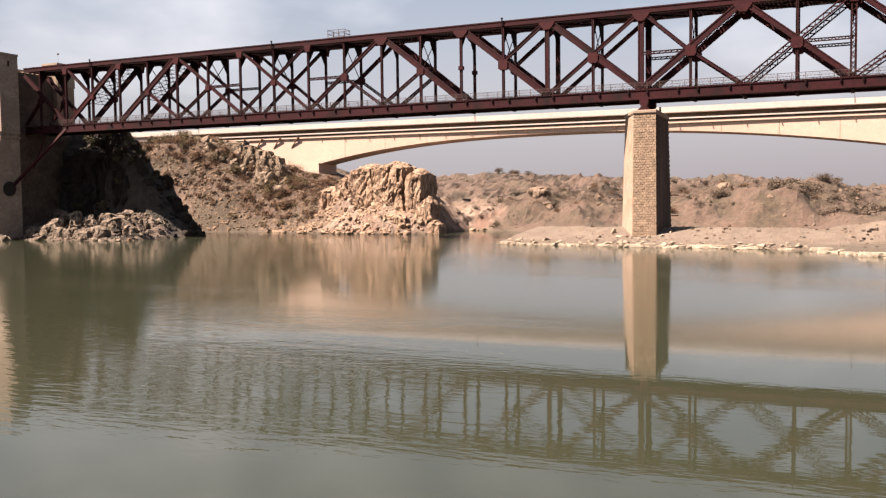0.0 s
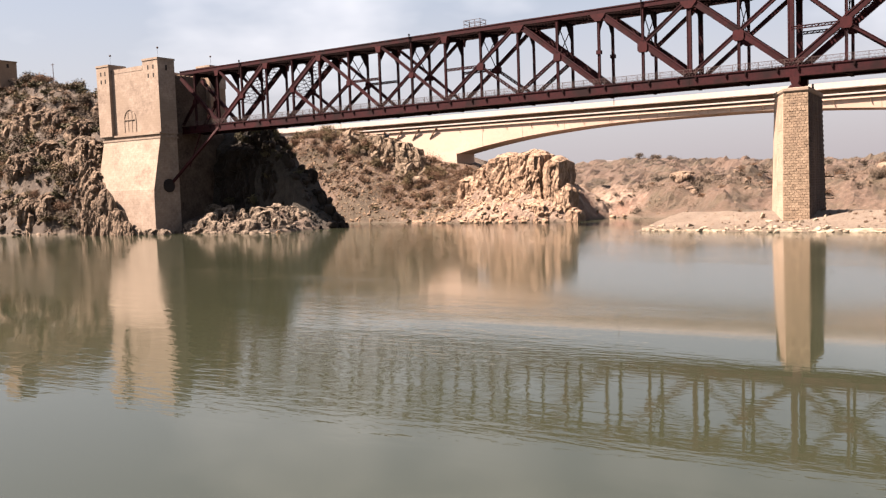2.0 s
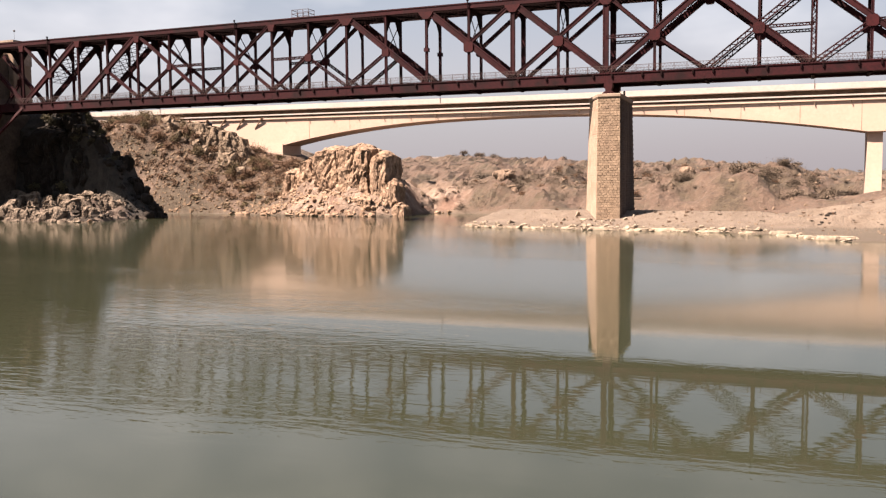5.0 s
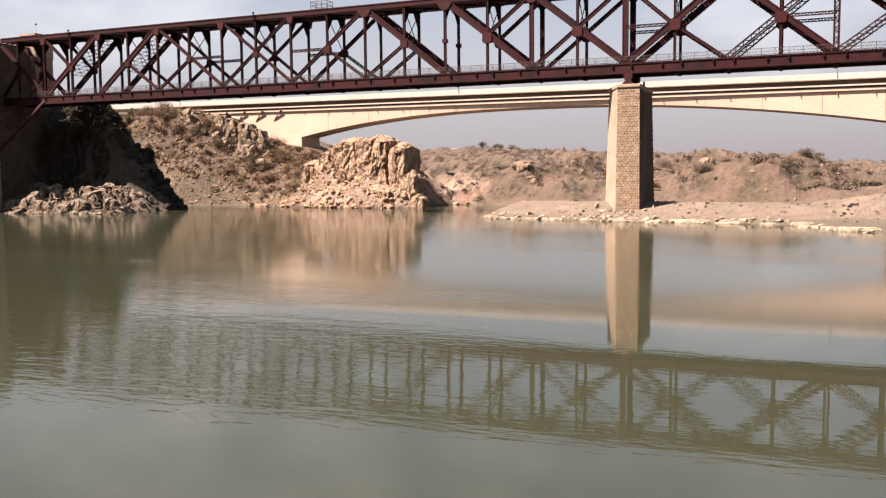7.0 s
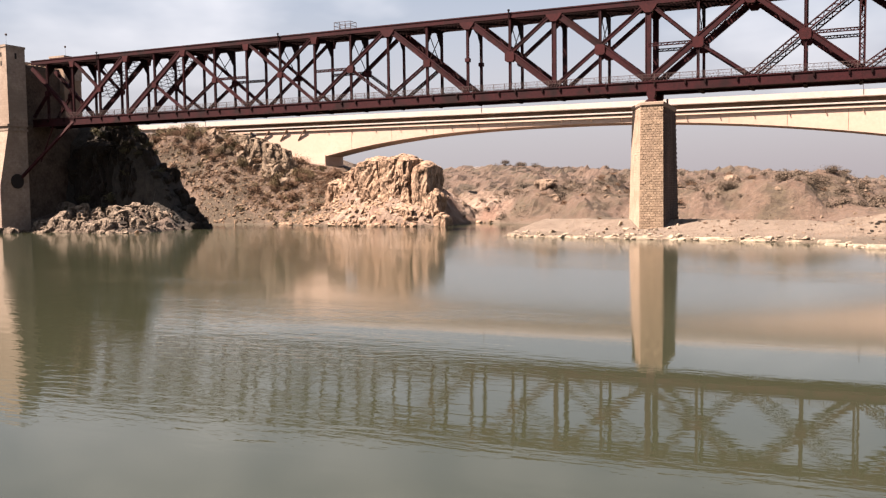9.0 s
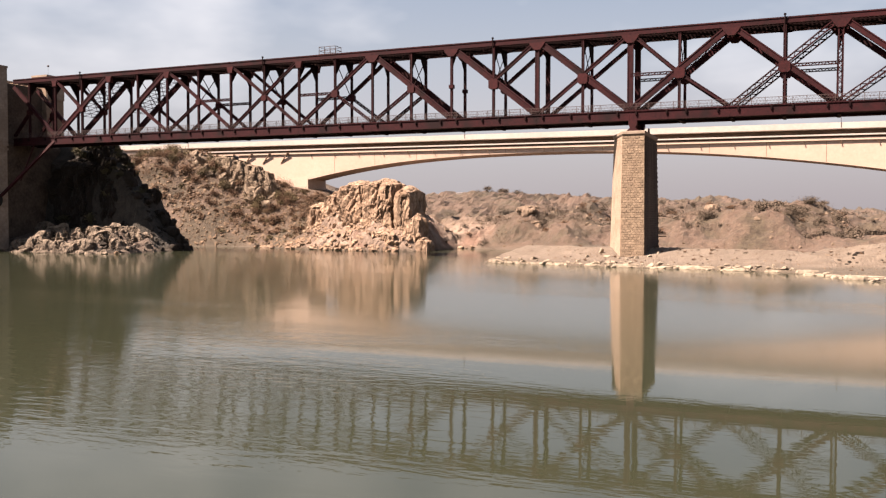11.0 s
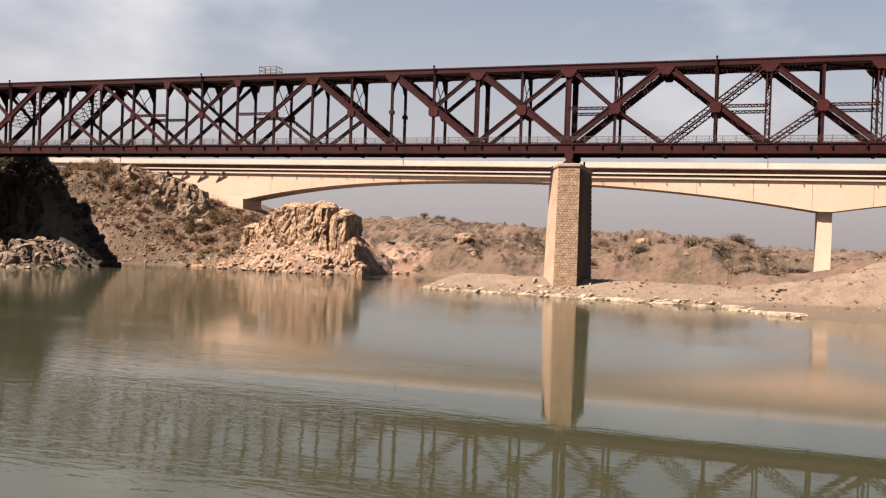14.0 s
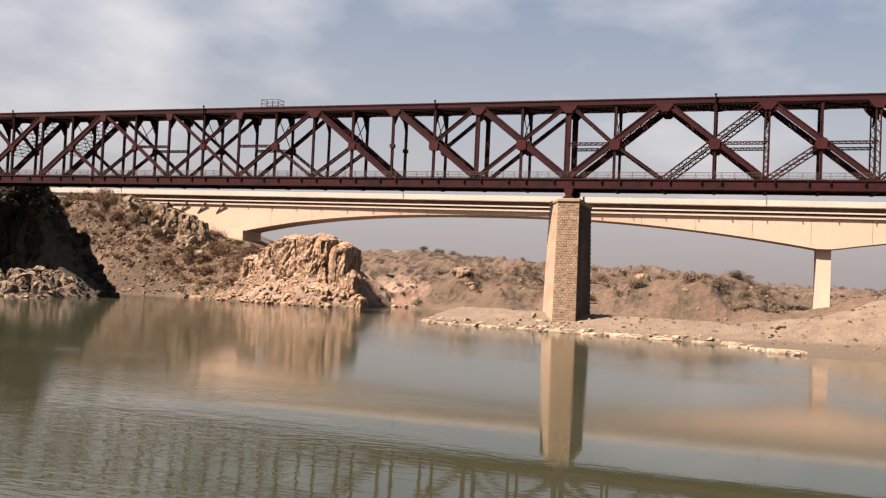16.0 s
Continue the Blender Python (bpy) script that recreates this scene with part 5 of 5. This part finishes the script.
def brush(name, label, spots):
    """Brush that nobody could count: many shrub crowns joined into one mesh; spots: (x, y, size, kind)."""
    for leaf in (dry_leaf, green_leaf, olive_leaf, brown_leaf, thorn_leaf, haze_leaf):
        vs, count = [], 0
        for x, y, size, kind in spots:
            me = SHRUBS[kind][1]
            if me.materials[0] != leaf or (37 < x < 53 and 38 < y < 66):    # no brush where it would hide the concrete column from the camera
                continue
            co = np.empty(len(me.vertices) * 3)
            me.vertices.foreach_get("co", co)
            co = co.reshape(-1, 4, 3)[::4]
            co = co + (co - co.mean(axis=1, keepdims=True)) * 0.75
            a = rng.uniform(0, 6.28)
            m = np.array([[math.cos(a), -math.sin(a), 0], [math.sin(a), math.cos(a), 0], [0, 0, rng.uniform(0.55, 0.95)]])
            vs.append(co.reshape(-1, 3) @ m.T * size + (x, y, height_at(x, y) - 0.1 * size))
            count += co.size // 3
        if not vs:
            continue
        me = bpy.data.meshes.new(name)
        me.from_pydata(np.concatenate(vs).tolist(), [], np.arange(count).reshape(-1, 4).tolist())
        me.materials.append(leaf)
        tagged(new(name, me), label, "brush", kind="stuff")


for k in range(46):                            # ochre slope
    shrub(rng.uniform(-150, -88), rng.uniform(44, 60), rng.uniform(0.5, 1.5), rng.integers(9, 11), "dry brown shrub on the stony slope", "slope shrubs")
for x, y, s in ((-139, 55, 3.6), (-143, 56, 3.8), (-146, 54, 3.2), (-150, 53, 3.4), (-104.5, 58, 2.6), (-107.5, 57, 2.2), (-102.5, 57.5, 1.8), (-128, 52, 2.4), (-113, 53, 2.0), (-121, 52, 2.2)):
    shrub(x, y, s, rng.integers(7, 9), "large dry olive shrub on the bank's brow", "slope shrubs")
for k in range(30):                            # brow of the ochre slope
    shrub(rng.uniform(-156, -102), rng.uniform(49, 57), rng.uniform(1.2, 2.6), rng.integers(8, 11), "tall dry brush along the bank's brow", "slope shrubs")
brush("slope_brush", "low dry brush over the ochre slope", [(rng.uniform(-152, -86), 62 - 20 * rng.random() ** 1.6, rng.uniform(0.4, 1.5), (8, 9, 10, 9)[rng.integers(4)]) for k in range(430)])
brush("red_brush", "loose reddish-brown brush over the upper slope", [(rng.uniform(-152, -88), 62 - 17 * rng.random() ** 1.3, rng.uniform(1.0, 2.4), rng.integers(13, 15)) for k in range(260)])
for k in range(60):                            # western cliff
    shrub(rng.uniform(-250, -160), rng.uniform(-8, 18), rng.uniform(1.4, 3.2), rng.integers(7, 13), "dusty shrub clinging to the rocky cliff", "cliff shrubs")
brush("cliff_brush", "dry brush in the clefts of the cliff", [(rng.uniform(-265, -160), rng.uniform(-9, 18), rng.uniform(0.9, 3.0), (4, 5, 8, 11, 12, 10, 7)[rng.integers(7)]) for k in range(760)])
for x, y, s in ((-166, 8, 4.5), (-170, 4, 3.8), (-165, 2, 3.4), (-174, 10, 4.0), (-163, 12, 4.2), (-164, -2, 3.4), (-168, -1, 3.0), (-164, 5, 3.8), (-172, 7, 3.6), (-178, 12, 4.0), (-170, 14, 4.4)):
    shrub(x, y, s, (8, 5, 11, 7)[rng.integers(4)], "dark green-brown shrub beside the stone tower", "cliff shrubs")
for x, y, s in ((-128, 14, 3.0), (-131, 12, 2.6), (-125, 15, 2.2), (-134, 9, 2.4), (-129, 8, 2.0), (-126, 9, 2.2), (-122, 10, 1.8), (-119, 11, 1.6), (-133, 7, 1.8), (-124, 7, 1.5), (-136, 6, 2.0), (-131, 16, 3.2)):
    shrub(x, y, s, rng.integers(4, 7), "dark shrub under the steel bridge", "spur shrubs")
for k in range(24):
    shrub(rng.uniform(-136, -110), rng.uniform(8, 17), rng.uniform(1.0, 2.2), rng.integers(4, 7), "dark shrub under the steel bridge", "spur shrubs")
for k in range(60):                            # hills beyond the sandbar
    shrub(rng.uniform(-50, 85), rng.uniform(55, 150), rng.uniform(1.0, 2.6), rng.integers(9, 13), "dry thorny shrub on the low hills", "hill shrubs")
brush("bank_thicket", "dense grey-brown thicket on the far bank", [(rng.uniform(10, 90), rng.uniform(48, 115), rng.uniform(0.8, 2.6), rng.integers(11, 13)) for k in range(190)])
brush("grey_scrub", "loose grey-brown scrub over the far bank", [(rng.uniform(-52, 95), 48 + 75 * rng.random(), rng.uniform(0.9, 2.4), rng.integers(15, 17)) for k in range(420)])
brush("hill_brush", "dry brush over the low hills", [(rng.uniform(-60, 90), rng.uniform(46, 160), rng.uniform(0.5, 1.7), rng.integers(10, 13)) for k in range(420)])

for k in range(26):                            # round grey-brown bushes below the concrete bridge
    shrub(rng.uniform(18, 62), rng.uniform(52, 112), rng.uniform(1.2, 2.3), rng.integers(11, 13), "round grey-brown bush on the far bank", "hill shrubs")
brush("sand_tufts", "small dry tufts on the sand", [(rng.uniform(-10, 64), rng.uniform(-14, 8), rng.uniform(0.15, 0.45), rng.integers(9, 13)) for k in range(150)])

# far scrub, too far to tell apart
vs, fs, base = [], [], 0
xs, ys = rng.uniform(-170, 170, 1300), 92 + 420 * rng.random(1300) ** 1.3
zs = ground_height(xs, ys)
for x, y, z in zip(xs, ys, zs):
    s = rng.uniform(0.5, 1.5) * (1 + y / 600)
    n = 70
    c = rng.normal(0, 0.42, (n, 3)) * (1, 1, 0.6)
    c[:, 2] = np.abs(c[:, 2])
    c = c * s + (x, y, z)
    u = rng.normal(0, 1, (n, 3)) * 0.13 * s
    w = rng.normal(0, 1, (n, 3)) * 0.13 * s
    vs.append(np.stack([c, c + u, c + w], 1).reshape(-1, 3))
    fs.append(np.arange(3 * n).reshape(-1, 3) + base)
    base += 3 * n
me = bpy.data.meshes.new("far_scrub")
me.from_pydata(np.concatenate(vs).tolist(), [], np.concatenate(fs).tolist())
me.materials.append(thorn_leaf)
tagged(new("far_scrub", me), "dry scrub scattered over distant hills", "scrub", kind="stuff")

# ---- small buildings ----
def hut(name, x, y, z, w, d, h, material, label, turned=0.0):
    top = tagged(new(name), label, "building")
    top.matrix_world = pose(x, y, z, 0, 0, turned)
    bm = bmesh.new()
    box(bm, -w / 2, w / 2, -d / 2, d / 2, -2.0, h - 0.3)
    part("wall", bm, material, top)
    bm = bmesh.new()
    box(bm, -w / 2 - 0.2, w / 2 + 0.2, -d / 2 - 0.2, d / 2 + 0.2, h - 0.3, h)
    part("roof", bm, material, top)
    for k in range(max(1, int(w / 2.5))):
        bm = bmesh.new()
        xa = -w / 2 + (k + 0.5) * w / max(1, int(w / 2.5))
        box(bm, xa - 0.35, xa + 0.35, -d / 2 - 0.02, -d / 2 + 0.2, h - 2.1, h - 1.0)
        part("window", bm, void, top)
    bm = bmesh.new()
    box(bm, w / 2 - 0.2, w / 2 + 0.02, -0.4, 0.4, h - 2.2, h - 1.0)
    part("window", bm, void, top)
    return top


hut("watch_post", -243.0, 17.0, 47.2, 8.0, 6.0, 6.6, stone, "square stone watch post on the cliff top")
FARM = (-162.5, 330.0)
hut("farmhouse", *FARM, height_at(*FARM) + 0.6, 4.4, 4.0, 3.2, pale_concrete, "small pale house on a distant hill")
for dx, dy, s in ((-4, 4, 3.8), (7, 2, 2.6), (11, 0, 3.0), (15, 3, 3.0), (20, -2, 3.2), (24, 1, 3.2), (28, -3, 2.4), (34, 0, 2.6), (48, 4, 2.0), (60, 0, 2.2)):
    shrub(FARM[0] + dx, FARM[1] + dy, s, rng.integers(11, 13), "dark bushy tree beside the distant house", "house trees")

# ---- masonry of the pier ----
def block_mesh(seed):
    """A unit block: 1 long, 1 high, its rough face 1 deep with worn edges."""
    r = np.random.default_rng(seed)
    bm = bmesh.new()
    e = 0.06
    back = [bm.verts.new(p) for p in ((-0.5, -0.5, -1), (0.5, -0.5, -1), (0.5, 0.5, -1), (-0.5, 0.5, -1))]
    rim = [bm.verts.new((x, y, r.uniform(0.2, 0.6))) for x, y in ((-0.5, -0.5), (0.5, -0.5), (0.5, 0.5), (-0.5, 0.5))]
    face = [bm.verts.new((x * (1 - e), y * (1 - 2 * e), r.uniform(0.7, 1.2))) for x, y in ((-0.5, -0.5), (0.5, -0.5), (0.5, 0.5), (-0.5, 0.5))]
    for a, b in ((back, rim), (rim, face)):
        for i in range(4):
            bm.faces.new((a[i], a[(i + 1) % 4], b[(i + 1) % 4], b[i]))
    bm.faces.new(face)
    me = bpy.data.meshes.new("stone_block")
    bm.to_mesh(me)
    bm.free()
    me.materials.append(block_stone)
    return me


BLOCKS = [block_mesh(900 + k) for k in range(8)]
height = 21.7 - PIER_FOOT
COURSE = 0.40


def lay_blocks(i, j, per_course, relief, joint):
    """Blocks over the pier's face between corners i and j, course by course."""
    made = []
    courses = int((height - 0.7) / COURSE)
    for c in range(-1, courses):
        z = (c + 0.5) * COURSE
        a, b = pier_corner(i, z / height), pier_corner(j, z / height)
        a2, b2 = pier_corner(i, (z + 1) / height), pier_corner(j, (z + 1) / height)
        along = Vector((*(b - a), 0))
        length = along.length
        along.normalize()
        up = (Vector((*((a2 + b2) / 2 - (a + b) / 2), 1.0))).normalized()
        out = along.cross(up).normalized()
        cuts = [0.0]
        shift = 0.5 if c % 2 else 0.0
        cuts += [(k + shift + rng.uniform(-0.14, 0.14)) / per_course for k in range(1 if not shift else 0, per_course)] + [1.0]
        cuts = sorted(min(max(v, 0.0), 1.0) for v in cuts)
        for u, v in zip(cuts, cuts[1:]):
            if v - u < 0.06:
                continue
            mid = Vector((*a.lerp(b, (u + v) / 2), z))
            w = (v - u) * length - joint
            h = COURSE - joint * rng.uniform(0.8, 1.2)
            d = relief * rng.uniform(0.5, 1.5)
            m = Matrix((along * w, up * h, out * d)).transposed().to_4x4()
            m.translation = mid + out * 0.01
            made.append(m)
    return made


for m in lay_blocks(0, 1, 6, 0.065, 0.024):
    ob = new("stone_block", BLOCKS[rng.integers(8)])
    ob.parent = pier
    ob.matrix_local = m


def joined_masonry(name, label, blocks, material):
    vs, fs, base = [], [], 0
    for m in blocks:
        me = BLOCKS[rng.integers(8)]
        for v in me.vertices:
            vs.append((m @ v.co)[:])
        for p in me.polygons:
            fs.append([k + base for k in p.vertices])
        base += len(me.vertices)
    me = bpy.data.meshes.new(name)
    me.from_pydata(vs, [], fs)
    me.materials.append(material)
    ob = tagged(new(name, me), label, kind="stuff")
    ob.parent = pier


joined_masonry("side_masonry", "water-stained stone blocks in courses, darkened for the shaded side", lay_blocks(1, 2, 12, 0.06, 0.03), stained_shade_block)
joined_masonry("back_masonry", "squared stone blocks in courses", lay_blocks(5, 6, 5, 0.06, 0.04), block_stone)
joined_masonry("dressed_face", "smooth dressed pale stone", lay_blocks(6, 0, 4, 0.022, 0.011), dressed_stone)
